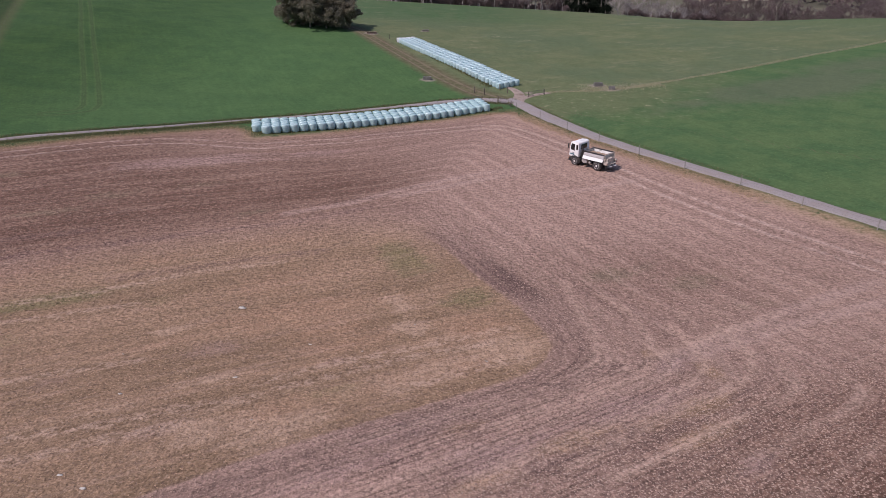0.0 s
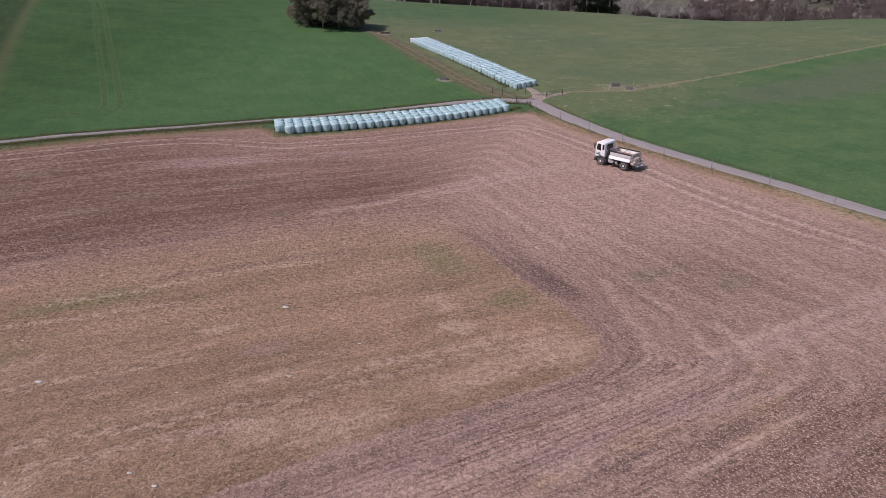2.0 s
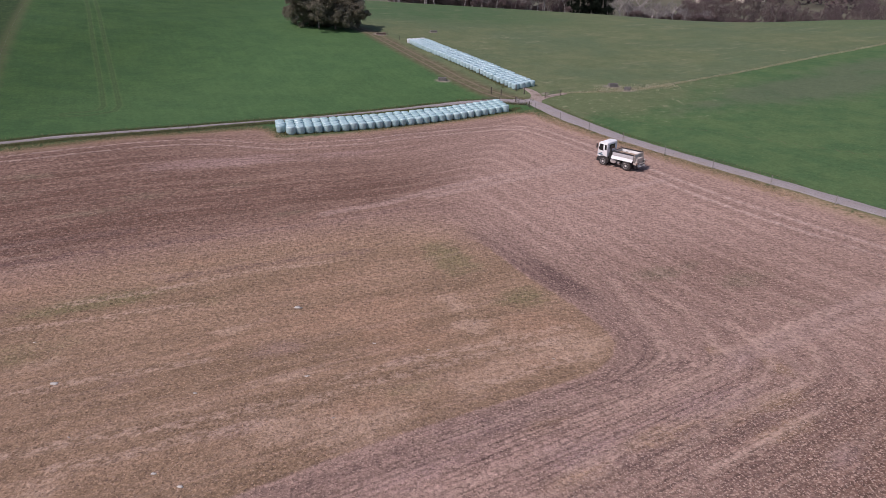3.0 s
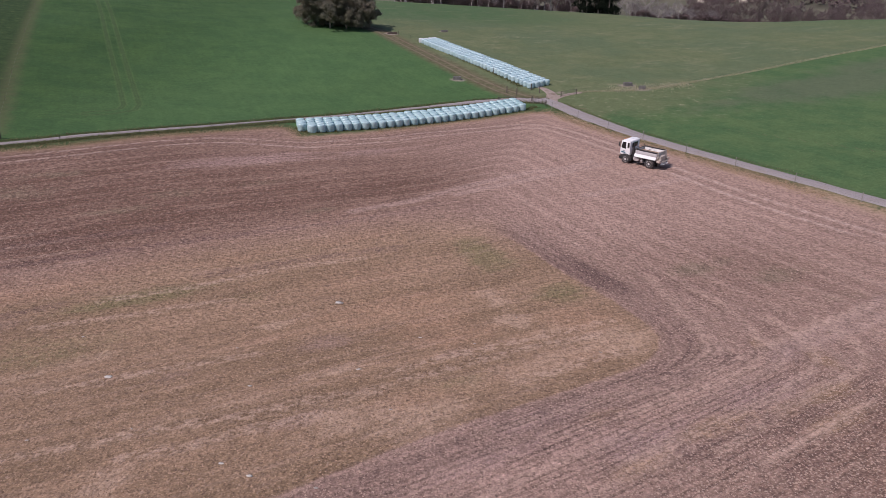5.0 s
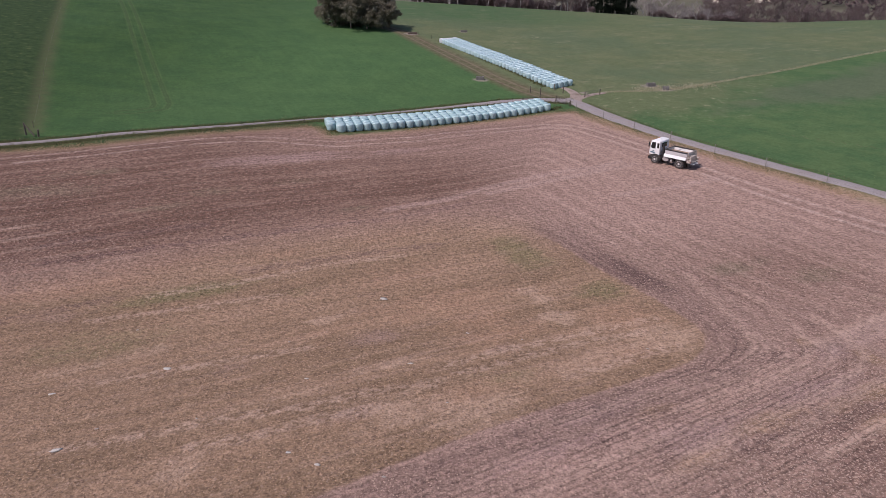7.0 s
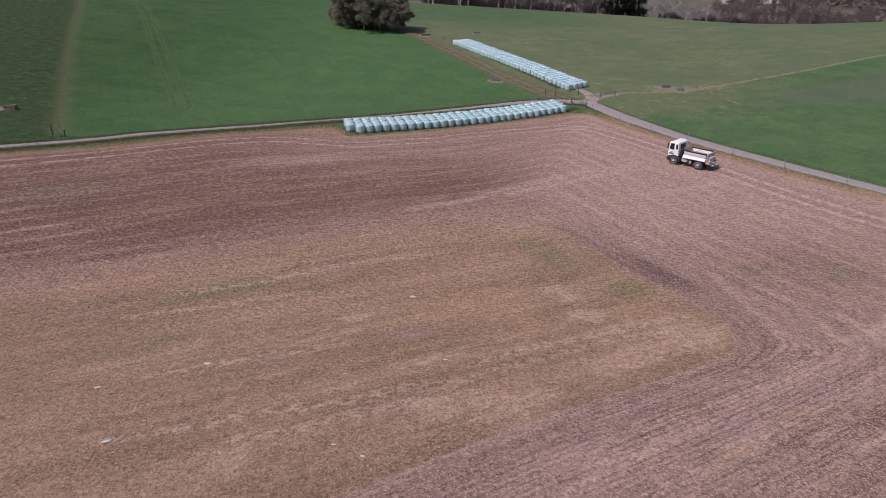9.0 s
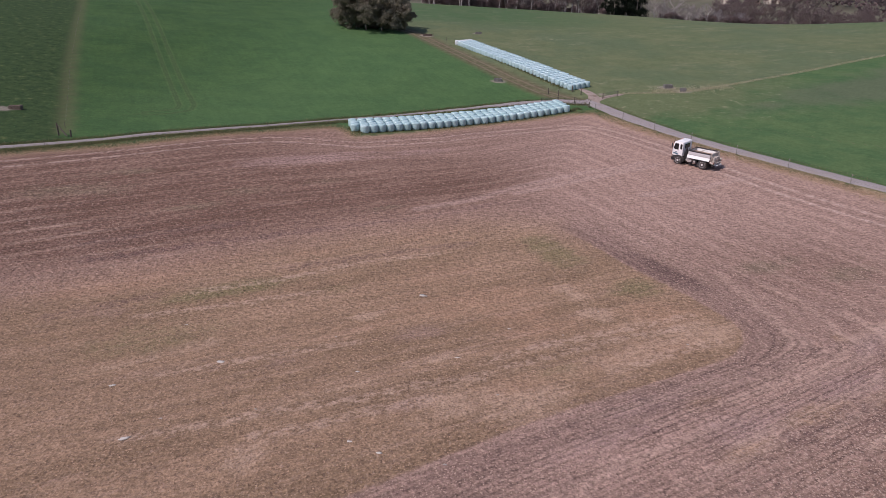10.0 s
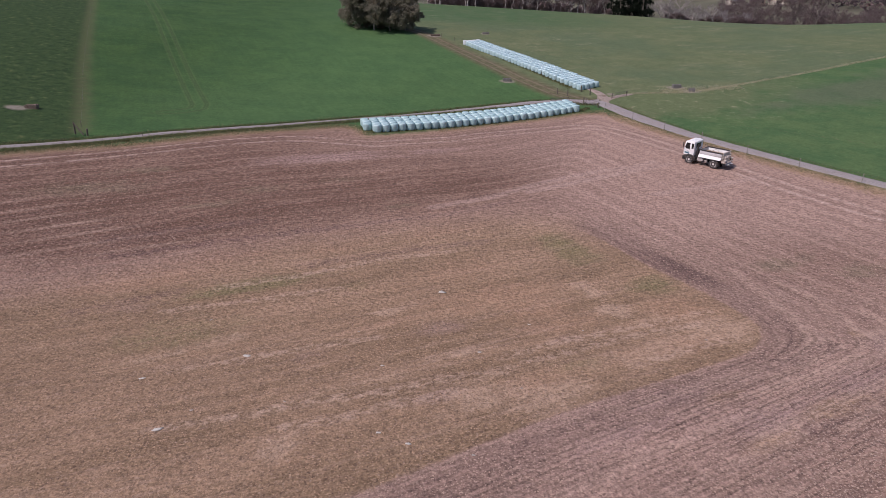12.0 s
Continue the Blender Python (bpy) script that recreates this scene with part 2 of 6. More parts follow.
# tinted places: x, y, half length along the rows, half width, strength
GREENISH = [(-50, 56, 8, 2.5, 0.6), (-47, 62, 6, 1.5, 0.5), (12.5, 42.2, 2.5, 1.6, 0.7), (18.5, 40.6, 3.5, 1.5, 0.6), (15.6, 43.4, 2.0, 1.2, 0.5), (21, 36.6, 2.4, 1.0, 0.4), (-3.2, 46.5, 2.2, 4.2, 0.8), (1.8, 39.0, 2.4, 1.8, 0.8), (-20.6, 39.8, 2.5, 1.0, 0.5), (-29, 39.4, 5.5, 1.3, 0.95),
            (-31.6, 32.1, 6, 3.0, 0.5), (-6, 27.4, 3.0, 1.2, 0.5), (-33.5, 59.5, 5, 1.4, 0.5), (-25.9, 63.5, 3.4, 1.0, 0.5), (-37.2, 54.9, 4, 1.2, 0.5), (-18.8, 57.0, 2.6, 0.8, 0.6)]
LILAC = [(2.2, 21.6, 2.6, 1.6, 0.9), (4.5, 23.2, 2.4, 0.8, 0.6), (-1.7, 24.0, 3.5, 0.9, 0.8), (-4.5, 21.2, 4, 1.0, 0.6), (9.4, 25.4, 4.2, 1.1, 0.9), (13.4, 21.0, 2.0, 0.9, 0.6), (13.0, 29.4, 1.5, 0.8, 0.8), (-14.0, 32.6, 2.2, 1.2, 0.8),
         (-14.1, 24.3, 1.8, 0.9, 0.7), (-6.4, 30.8, 1.2, 0.7, 0.6), (-22.1, 29.1, 2.0, 1.0, 0.5), (-36.2, 35.6, 2.5, 1.0, 0.6), (-28.6, 70.2, 12, 2.2, 0.75), (-16, 75.0, 8, 1.8, 0.6)]
TANNED = [(0.9, 24.0, 1.6, 0.7, 0.9), (6.2, 22.9, 2.6, 0.8, 0.9), (1.8, 20.2, 2.2, 0.8, 0.7), (9.6, 24.0, 2.0, 0.7, 0.6), (13.0, 25.4, 2.2, 0.9, 0.8), (12.0, 23.0, 2.4, 0.8, 0.7), (7.8, 23.4, 2.0, 0.8, 0.6), (14.6, 28.6, 0.7, 1.4, 0.8), (11.9, 30.4, 0.5, 1.0, 0.8)]
RUSTY_SPOTS = [(2.2, 34.5, 3.5, 3.0, 0.65), (0.5, 29.6, 6, 1.4, 0.75), (-9, 25.5, 5, 1.2, 0.5), (-10, 37.5, 8, 3.5, 0.6), (-13, 42.5, 7, 3.5, 0.5), (-6, 33, 5, 2.2, 0.6), (-37.3, 40.0, 6, 1.8, 1.0), (-33, 44.0, 5, 1.2, 0.8), (-7.4, 35.0, 4, 2.6, 0.7), (-17.1, 33.6, 5, 1.6, 0.4), (-14, 51.0, 6, 1.6, 0.5), (-24, 46.5, 6, 1.2, 0.5)]
PALE_SPOTS = [(-1.0, 29.0, 5.0, 1.8, 0.6), (3.6, 31.6, 2.8, 2.0, 0.85), (-3.2, 38.6, 1.0, 2.2, 0.7), (-2.1, 35.0, 1.2, 2.0, 0.9), (0.0, 33.4, 1.6, 0.8, 0.6), (-28.3, 31.1, 3.0, 0.8, 0.6), (-31.5, 29.4, 3.0, 0.7, 0.6), (-17.8, 35.2, 1.1, 0.7, 1.0), (-12.6, 29.0, 2.2, 0.6, 0.7), (-21.7, 20.4, 1.3, 1.3, 0.9),
              (-22.8, 23.5, 2.0, 0.6, 0.5), (-11.8, 24.4, 3.0, 1.4, 0.8), (-7.8, 24.2, 3.0, 1.5, 0.95), (-6.5, 22.6, 2.2, 0.8, 0.6), (-18.0, 26.0, 5.0, 0.8, 0.5)]
BARE = [(14.6, 108.6, 0.9), (-3.0, 117.0, 1.3), (-4.9, 167.6, 1.2), (-17.8, 160.6, 1.6), (-72.4, 80.6, 1.3), (27.6, 112.6, 1.5), (29.2, 109.6, 1.4)]


def ground_material():
    k = Nodes("farmland", 0.95, 0.0, 0.12)
    p = k.pos()
    flat = k.scaled(p, (1, 1, 0))
    px, py, _ = k.xyz(p)
    fleck = k.noise(flat, 9.0, 2, 0.5)
    clod = k.noise(flat, 2.0, 5, 0.7)
    tuft = k.noise(flat, 0.7, 6, 0.72)
    patchy = k.noise(flat, 0.16, 6, 0.68)
    broad = k.noise(flat, 0.035, 5, 0.6)

    # rows run straight inside the standing piece and along its edges outside it
    inside = k.math("GREATER_THAN", k.attr("patch"), 0.0)
    outside = k.math("SUBTRACT", 1.0, inside)
    row = k.math("ADD", k.math("MULTIPLY", k.attr("row_in"), inside), k.math("MULTIPLY", k.attr("row_out"), outside))

    def along_rows(across, run, detail, rough):
        return k.noise(k.vec(k.math("MULTIPLY", px, run), k.math("MULTIPLY", py, run), k.math("MULTIPLY", row, across)), 1.0, detail, rough)

    def tone(c, value, lo, hi, dark, light):
        """Darker below lo, lighter above hi: fine contrast of stalks, and shade painted into the gaps between them."""
        return k.mix(1.0, c, k.mix(k.step(value, lo, hi), (dark, dark, dark), (light, light, light)), "MULTIPLY")

    def tint(c, name, amount, colour, ragged=1.0):
        """A tinted place with a ragged, broken outline."""
        edge = k.math("ADD", k.attr(name), k.math("MULTIPLY", k.math("SUBTRACT", k.math("ADD", tuft, streaks), 1.0), ragged))
        return k.mix(k.math("MULTIPLY", k.step(edge, 0.18, 0.75), amount), c, colour)

    lanes = along_rows(0.42, 0.035, 7, 0.72)
    streaks = along_rows(1.5, 0.09, 6, 0.72)
    drills = along_rows(4.0, 0.11, 3, 0.55)
    mottle = along_rows(1.0, 0.24, 6, 0.72)
    clods = k.noise(flat, 5.4, 3, 0.6)
    lumps = along_rows(2.6, 1.9, 4, 0.62)
    # cut stubble, pinkish brown
    stub = k.mix(k.step(lanes, 0.34, 0.66), (0.280, 0.187, 0.153), (0.342, 0.233, 0.191))
    stub = k.mix(k.math("MULTIPLY", k.step(streaks, 0.53, 0.66), k.math("ADD", 0.14, k.math("MULTIPLY", k.attr("drilled"), 0.13))), stub, (0.43, 0.310, 0.265))
    stub = k.mix(k.math("MULTIPLY", k.step(streaks, 0.47, 0.35), k.math("ADD", 0.15, k.math("MULTIPLY", k.attr("drilled"), 0.17))), stub, (0.172, 0.112, 0.100))
    stub = k.mix(k.math("MULTIPLY", k.step(patchy, 0.48, 0.66), 0.35), stub, (0.262, 0.172, 0.149))
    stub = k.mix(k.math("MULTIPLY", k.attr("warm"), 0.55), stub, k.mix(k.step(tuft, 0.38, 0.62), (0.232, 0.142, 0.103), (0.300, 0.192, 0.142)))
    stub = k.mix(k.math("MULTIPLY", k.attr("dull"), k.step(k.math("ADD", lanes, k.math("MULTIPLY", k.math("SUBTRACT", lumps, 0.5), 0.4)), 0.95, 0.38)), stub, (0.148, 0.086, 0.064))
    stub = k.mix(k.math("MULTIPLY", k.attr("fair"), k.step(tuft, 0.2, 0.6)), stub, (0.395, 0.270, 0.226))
    stub = tint(stub, "lilac", 0.55, (0.340, 0.235, 0.220))
    stub = tint(stub, "tanned", 0.60, (0.330, 0.220, 0.130))
    stub = tint(stub, "greenish", 0.62, (0.178, 0.150, 0.100))
    swath = k.math("PINGPONG", k.math("ADD", row, k.math("MULTIPLY", k.math("SUBTRACT", tuft, 0.5), 0.8)), 1.13)
    stub = k.mix(k.math("MULTIPLY", k.step(swath, 0.50, 0.08), k.math("MULTIPLY", k.step(mottle, 0.34, 0.54), k.attr("swath"))), stub, (0.470, 0.345, 0.285))
    stub = k.mix(k.math("MULTIPLY", k.step(swath, 0.62, 1.0), k.math("MULTIPLY", k.attr("swath"), 0.5)), stub, (0.170, 0.112, 0.098))
    wheel = k.math("ADD", k.math("ABSOLUTE", k.math("SUBTRACT", k.math("ABSOLUTE", k.attr("wheel")), 0.95)), k.math("MULTIPLY", k.math("SUBTRACT", clod, 0.5), 0.9))
    stub = k.mix(k.math("MULTIPLY", k.step(wheel, 0.40, 0.08), k.math("MULTIPLY", k.step(tuft, 0.34, 0.58), 0.62)), stub, (0.500, 0.385, 0.335))
    stub = k.mix(k.math("MULTIPLY", k.step(k.math("ABSOLUTE", k.math("SUBTRACT", wheel, 0.72)), 0.25, 0.05), 0.35), stub, (0.180, 0.118, 0.104))
    diagonal = k.math("ADD", k.attr("diagonal"), k.math("MULTIPLY", k.math("SUBTRACT", tuft, 0.5), 0.9))
    stub = k.mix(k.math("MULTIPLY", k.step(diagonal, 0.95, 0.20), k.math("MULTIPLY", k.step(lumps, 0.24, 0.46), 0.48)), stub, (0.405, 0.295, 0.258))
    loop = k.math("ADD", k.attr("loop"), k.math("MULTIPLY", k.math("SUBTRACT", k.math("ADD", tuft, clod), 1.0), 0.45))
    stub = k.mix(k.math("MULTIPLY", k.step(k.math("ABSOLUTE", k.math("SUBTRACT", loop, 0.85)), 0.5, 0.1), 0.20), stub, (0.165, 0.108, 0.098))
    stub = k.mix(k.math("MULTIPLY", k.step(loop, 0.42, 0.06), k.math("MULTIPLY", k.step(lumps, 0.26, 0.48), 0.54)), stub, (0.455, 0.325, 0.262))
    band = k.math("ABSOLUTE", k.math("ADD", k.math("ADD", k.attr("patch"), 1.5), k.math("MULTIPLY", k.math("SUBTRACT", tuft, 0.5), 1.5)))
    stub = k.mix(k.math("MULTIPLY", k.math("MULTIPLY", k.step(band, 2.1, 0.5), k.math("MULTIPLY", k.attr("band"), k.step(streaks, 0.74, 0.44))), 0.85), stub, (0.130, 0.083, 0.074))
    # the piece with standing straw, olive and orange in places
    straw = k.mix(k.step(lanes, 0.36, 0.64), (0.222, 0.150, 0.096), (0.326, 0.219, 0.149))
    straw = k.mix(k.math("MULTIPLY", k.step(streaks, 0.54, 0.72), 0.40), straw, (0.40, 0.285, 0.205))
    straw = k.mix(k.math("MULTIPLY", k.step(patchy, 0.46, 0.64), 0.36), straw, (0.200, 0.136, 0.088))
    straw = k.mix(k.math("MULTIPLY", k.step(tuft, 0.56, 0.72), 0.35), straw, (0.37, 0.255, 0.170))
    straw = tint(straw, "greenish", 0.62, (0.148, 0.142, 0.066))
    straw = tint(straw, "rust", 0.55, (0.362, 0.224, 0.150))
    straw = tint(straw, "lilac", 0.50, (0.300, 0.205, 0.180))
    lines = along_rows(1.0, 0.05, 6, 0.7)
    straw = k.mix(k.math("MULTIPLY", k.math("MULTIPLY", k.step(lines, 0.52, 0.64), k.step(tuft, 0.32, 0.54)), k.attr("lower")), straw, (0.41, 0.292, 0.240))
    straw = tint(straw, "pale", 0.62, (0.440, 0.315, 0.235), 1.5)
    pale_line = k.math("ADD", k.attr("streak"), k.math("MULTIPLY", k.math("SUBTRACT", tuft, 0.5), 1.3))
    straw = k.mix(k.math("MULTIPLY", k.step(pale_line, 0.60, 0.05), k.math("MULTIPLY", k.step(lumps, 0.40, 0.54), 0.57)), straw, (0.45, 0.330, 0.262))
    sharp = k.attr("sharp")
    ragged = k.math("MULTIPLY", k.math("SUBTRACT", tuft, 0.5), 1.8)
    hard = k.step(k.math("ADD", k.attr("patch"), k.math("MULTIPLY", ragged, 0.45)), -0.2, 0.2)
    soft = k.step(k.math("ADD", k.attr("patch"), k.math("MULTIPLY", ragged, 1.8)), -4.0, 4.0)
    field = k.mix(k.math("ADD", k.math("MULTIPLY", hard, sharp), k.math("MULTIPLY", soft, k.math("SUBTRACT", 1.0, sharp))), stub, straw)
    dusky = k.math("ADD", k.attr("dusky"), k.math("MULTIPLY", k.math("SUBTRACT", tuft, 0.5), 1.6))
    field = k.mix(k.math("MULTIPLY", k.step(dusky, 0.85, 0.15), k.math("MULTIPLY", k.step(lumps, 0.66, 0.44), 0.48)), field, (0.165, 0.106, 0.098))
    field = k.mix(k.math("MULTIPLY", k.step(mottle, 0.53, 0.65), 0.20), field, (0.385, 0.268, 0.215))
    field = k.mix(k.math("MULTIPLY", k.step(mottle, 0.46, 0.35), 0.20), field, (0.175, 0.120, 0.088))
    field = k.mix(k.attr("drilled"), field, tone(field, drills, 0.40, 0.58, 0.82, 1.10))
    furrow = k.math("PINGPONG", k.math("ADD", row, k.math("MULTIPLY", k.math("SUBTRACT", clod, 0.5), 0.14)), 0.17)
    broken = k.math("MULTIPLY", k.attr("drilled"), k.math("MULTIPLY", k.step(mottle, 0.64, 0.40), k.math("SUBTRACT", 1.0, k.math("MULTIPLY", k.attr("coarse"), 0.55))))
    field = k.mix(broken, field, tone(field, furrow, 0.02, 0.10, 0.70, 1.08))
    coarse, remote = k.attr("coarse"), k.attr("remote")
    wriggle = k.noise(flat, 13.0, 2, 0.5)
    bent = k.vec(k.math("ADD", px, k.math("MULTIPLY", wriggle, 0.20)), k.math("ADD", py, k.math("MULTIPLY", clods, 0.30)), 0.0)
    lump, lump_rand = k.cells(bent, 7.5)
    wad_rand = k.cells(bent, 3.0)[1]
    crumb, trash = k.noise(flat, 4.4, 2, 0.5), k.noise(flat, 2.7, 2, 0.5)

    def scraps(c, value, gap, straw, amount):
        """Single dark gaps, their shade painted in, and pale bits of straw."""
        c = k.mix(k.math("MULTIPLY", k.step(value, gap + 0.05, gap - 0.02), amount), c, (0.100, 0.066, 0.055))
        return k.mix(k.math("MULTIPLY", k.step(value, straw - 0.05, straw + 0.02), k.math("MULTIPLY", amount, 0.75)), c, (0.47, 0.345, 0.278))

    # clods get painted shade: pale middles, dark crevices between them
    close_up = tone(tone(field, lump_rand, 0.05, 0.95, 0.92, 1.08), lump, 0.66, 0.24, 0.90, 1.07)
    close_up = scraps(tone(tone(tone(close_up, clods, 0.45, 0.56, 0.91, 1.09), lumps, 0.38, 0.60, 0.86, 1.14), trash, 0.42, 0.58, 0.97, 1.03), crumb, 0.37, 0.66, 0.50)
    trashy = tone(tone(tone(field, clods, 0.42, 0.58, 0.95, 1.04), lump_rand, 0.05, 0.95, 0.95, 1.05), lumps, 0.40, 0.58, 0.85, 1.14)
    # trash contrast paints in light and shade of the larger clods
    trashy = scraps(tone(trashy, trash, 0.40, 0.60, 0.91, 1.09), crumb, 0.36, 0.66, 0.52)
    trashy = scraps(trashy, trash, 0.36, 0.68, k.math("MULTIPLY", remote, 0.62))
    field = k.mix(coarse, close_up, trashy)
    field = k.mix(k.math("MULTIPLY", k.step(fleck, 0.58, 0.65), k.attr("littered")), field, (0.56, 0.44, 0.37))
    # growing crop west of the track, thinner green east of the lane
    crop = k.mix(k.step(patchy, 0.34, 0.66), (0.033, 0.078, 0.028), (0.051, 0.104, 0.034))
    # crop colour turns paler towards the east
    crop = k.mix(k.attr("paler_east"), crop, k.mix(k.step(patchy, 0.34, 0.66), (0.058, 0.122, 0.048), (0.071, 0.142, 0.054)))
    crop = k.mix(k.math("MULTIPLY", k.step(broad, 0.44, 0.62), 0.28), crop, (0.070, 0.132, 0.050))
    crop = k.mix(k.math("MULTIPLY", k.step(k.noise(flat, 0.045, 3, 0.5), 0.5, 0.62), 0.2), crop, (0.044, 0.100, 0.042))
    thin = k.mix(k.step(patchy, 0.36, 0.62), (0.060, 0.120, 0.050), (0.084, 0.142, 0.058))
    thin = k.mix(k.math("MULTIPLY", k.step(k.math("ADD", k.attr("drab"), k.math("MULTIPLY", k.math("SUBTRACT", patchy, 0.5), 1.4)), 0.2, 0.8), 0.65), thin, (0.104, 0.122, 0.080))
    worn = k.math("ADD", k.attr("worn"), k.math("MULTIPLY", k.math("SUBTRACT", broad, 0.5), 2.2))
    thin = k.mix(k.math("MULTIPLY", k.step(k.math("ADD", worn, k.math("SUBTRACT", patchy, 0.5)), 0.3, 1.0), 0.68), thin, (0.132, 0.150, 0.080))
    thin = k.mix(k.math("MULTIPLY", k.step(tuft, 0.57, 0.70), k.math("MULTIPLY", k.step(worn, 0.0, 0.7), 0.75)), thin, (0.30, 0.28, 0.19))
    crop = k.mix(k.attr("east"), crop, thin)
    rank = k.mix(k.step(tuft, 0.36, 0.62), (0.026, 0.054, 0.021), (0.044, 0.076, 0.028))
    crop = k.mix(k.attr("west"), crop, k.mix(k.math("MULTIPLY", k.step(tuft, 0.58, 0.66), 0.55), rank, (0.125, 0.135, 0.060)))
    tram = k.math("ABSOLUTE", k.attr("tram"))
    groove = k.math("ABSOLUTE", k.math("SUBTRACT", k.math("ABSOLUTE", k.math("SUBTRACT", tram, 1.05)), 0.16))
    # shadow in the wheel grooves is painted as thin dark lines
    crop = k.mix(k.math("MULTIPLY", k.step(k.math("ADD", groove, k.math("MULTIPLY", tuft, 0.30)), 0.46, 0.20), 0.75), crop, (0.026, 0.056, 0.025))
    crop = k.mix(k.math("MULTIPLY", k.step(k.math("ABSOLUTE", k.math("SUBTRACT", tram, 1.05)), 0.75, 0.35), 0.35), crop, (0.098, 0.155, 0.058))
    # old pasture
    olive = k.mix(k.step(patchy, 0.36, 0.64), (0.107, 0.140, 0.071), (0.137, 0.160, 0.084))
    olive = k.mix(k.math("MULTIPLY", k.step(broad, 0.44, 0.60), 0.6), olive, (0.090, 0.132, 0.074))
    olive = k.mix(k.math("MULTIPLY", k.attr("lush"), k.step(patchy, 0.2, 0.6)), olive, (0.064, 0.122, 0.054))
    dry = k.noise(k.vec(k.math("MULTIPLY", px, 0.10), k.math("ADD", k.math("MULTIPLY", py, 0.30), k.math("MULTIPLY", px, -0.10)), 0.0), 1.0, 7, 0.75)
    olive = k.mix(k.math("MULTIPLY", k.math("MULTIPLY", k.step(dry, 0.50, 0.66), k.step(k.noise(flat, 0.05, 4, 0.6), 0.42, 0.56)), k.math("MULTIPLY", k.step(tuft, 0.36, 0.58), 0.5)), olive, (0.245, 0.240, 0.155))
    olive = k.mix(k.math("MULTIPLY", k.step(k.math("ADD", k.attr("flecked"), k.math("MULTIPLY", k.math("SUBTRACT", dry, 0.5), 2.4)), 0.30, 1.10), k.math("MULTIPLY", k.step(tuft, 0.44, 0.66), 0.6)), olive, (0.290, 0.280, 0.185))
    edge_p = k.math("ADD", k.attr("pasture"), k.math("MULTIPLY", k.math("SUBTRACT", tuft, 0.5), 3))
    grass = k.mix(k.step(edge_p, -1.0, 1.0), crop, olive)
    blady = k.noise(flat, 3.4, 3, 0.6)
    grass = tone(grass, wad_rand, 0.05, 0.95, 0.93, 1.05)
    grass = tone(grass, blady, 0.38, 0.60, 0.92, 1.06)
    grass = tone(grass, tuft, 0.34, 0.66, 0.94, 1.05)
    combed = k.noise(k.vec(k.math("ADD", k.math("MULTIPLY", px, 1.1), k.math("MULTIPLY", py, 0.55)), k.math("ADD", k.math("MULTIPLY", py, 0.08), k.math("MULTIPLY", px, -0.04)), 0.0), 1.0, 5, 0.7)
    grass = tone(grass, combed, 0.36, 0.64, 0.96, 1.04)
    grass = k.mix(k.math("MULTIPLY", k.step(fleck, 0.60, 0.72), 0.08), grass, (0.17, 0.20, 0.10))
    # rough verges, dead grass along fences, ruts and bare spots
    rough_grass = k.mix(k.step(tuft, 0.36, 0.64), (0.058, 0.082, 0.036), (0.140, 0.135, 0.068))
    grass = k.mix(k.math("MULTIPLY", k.step(k.math("ADD", k.attr("verge"), k.math("MULTIPLY", tuft, 2.2)), 2.7, 1.5), 0.85), grass, rough_grass)
    grass = k.mix(k.math("MULTIPLY", k.attr("tawny"), k.step(tuft, 0.30, 0.50)), grass, k.mix(k.step(clod, 0.36, 0.6), (0.205, 0.150, 0.092), (0.36, 0.262, 0.175)))
    hay = k.mix(k.step(clod, 0.36, 0.62), (0.14, 0.135, 0.080), (0.36, 0.335, 0.23))
    grass = k.mix(k.math("MULTIPLY", k.step(k.math("ADD", k.attr("seam"), k.math("MULTIPLY", tuft, 2.6)), 2.3, 1.1), 0.6), grass, k.mix(k.step(tuft, 0.4, 0.6), (0.062, 0.086, 0.036), (0.125, 0.130, 0.062)))
    grass = k.mix(k.math("MULTIPLY", k.step(k.math("ADD", k.attr("seam"), k.math("MULTIPLY", tuft, 3.0)), 2.1, 1.2), 0.75), grass, hay)
    soil = k.mix(k.step(clod, 0.3, 0.7), (0.100, 0.072, 0.050), (0.215, 0.165, 0.122))
    near_rut = k.math("ABSOLUTE", k.attr("rut"))
    rut = k.math("ABSOLUTE", k.math("SUBTRACT", near_rut, 0.9))
    grass = k.mix(k.math("MULTIPLY", k.step(k.math("ADD", near_rut, k.math("MULTIPLY", tuft, 2.8)), 5.0, 2.4), 0.80), grass, k.mix(k.step(tuft, 0.4, 0.62), (0.098, 0.087, 0.050), (0.165, 0.134, 0.088)))
    grass = k.mix(k.math("MULTIPLY", k.step(k.math("ADD", rut, k.math("MULTIPLY", tuft, 2.2)), 1.5, 0.9), 0.8), grass, k.mix(k.step(tuft, 0.40, 0.60), soil, (0.33, 0.275, 0.230)))
    grass = k.mix(k.math("MULTIPLY", k.step(k.math("ADD", k.attr("strip"), k.math("MULTIPLY", tuft, 2.6)), 3.3, 1.1), 0.55), grass, (0.120, 0.118, 0.064))
    bare = k.math("ADD", k.attr("bare"), k.math("MULTIPLY", k.math("SUBTRACT", tuft, 0.5), 1.8))
    grass = k.mix(k.math("MULTIPLY", k.step(bare, -0.2, 0.6), 0.7), grass, k.mix(k.step(clod, 0.35, 0.62), (0.24, 0.205, 0.175), (0.33, 0.285, 0.255)))
    # straw-coloured rim of the field
    edge = k.math("ADD", k.attr("field"), k.math("MULTIPLY", k.math("SUBTRACT", k.math("MULTIPLY", k.math("ADD", tuft, clod), 0.5), 0.5), 5.0))
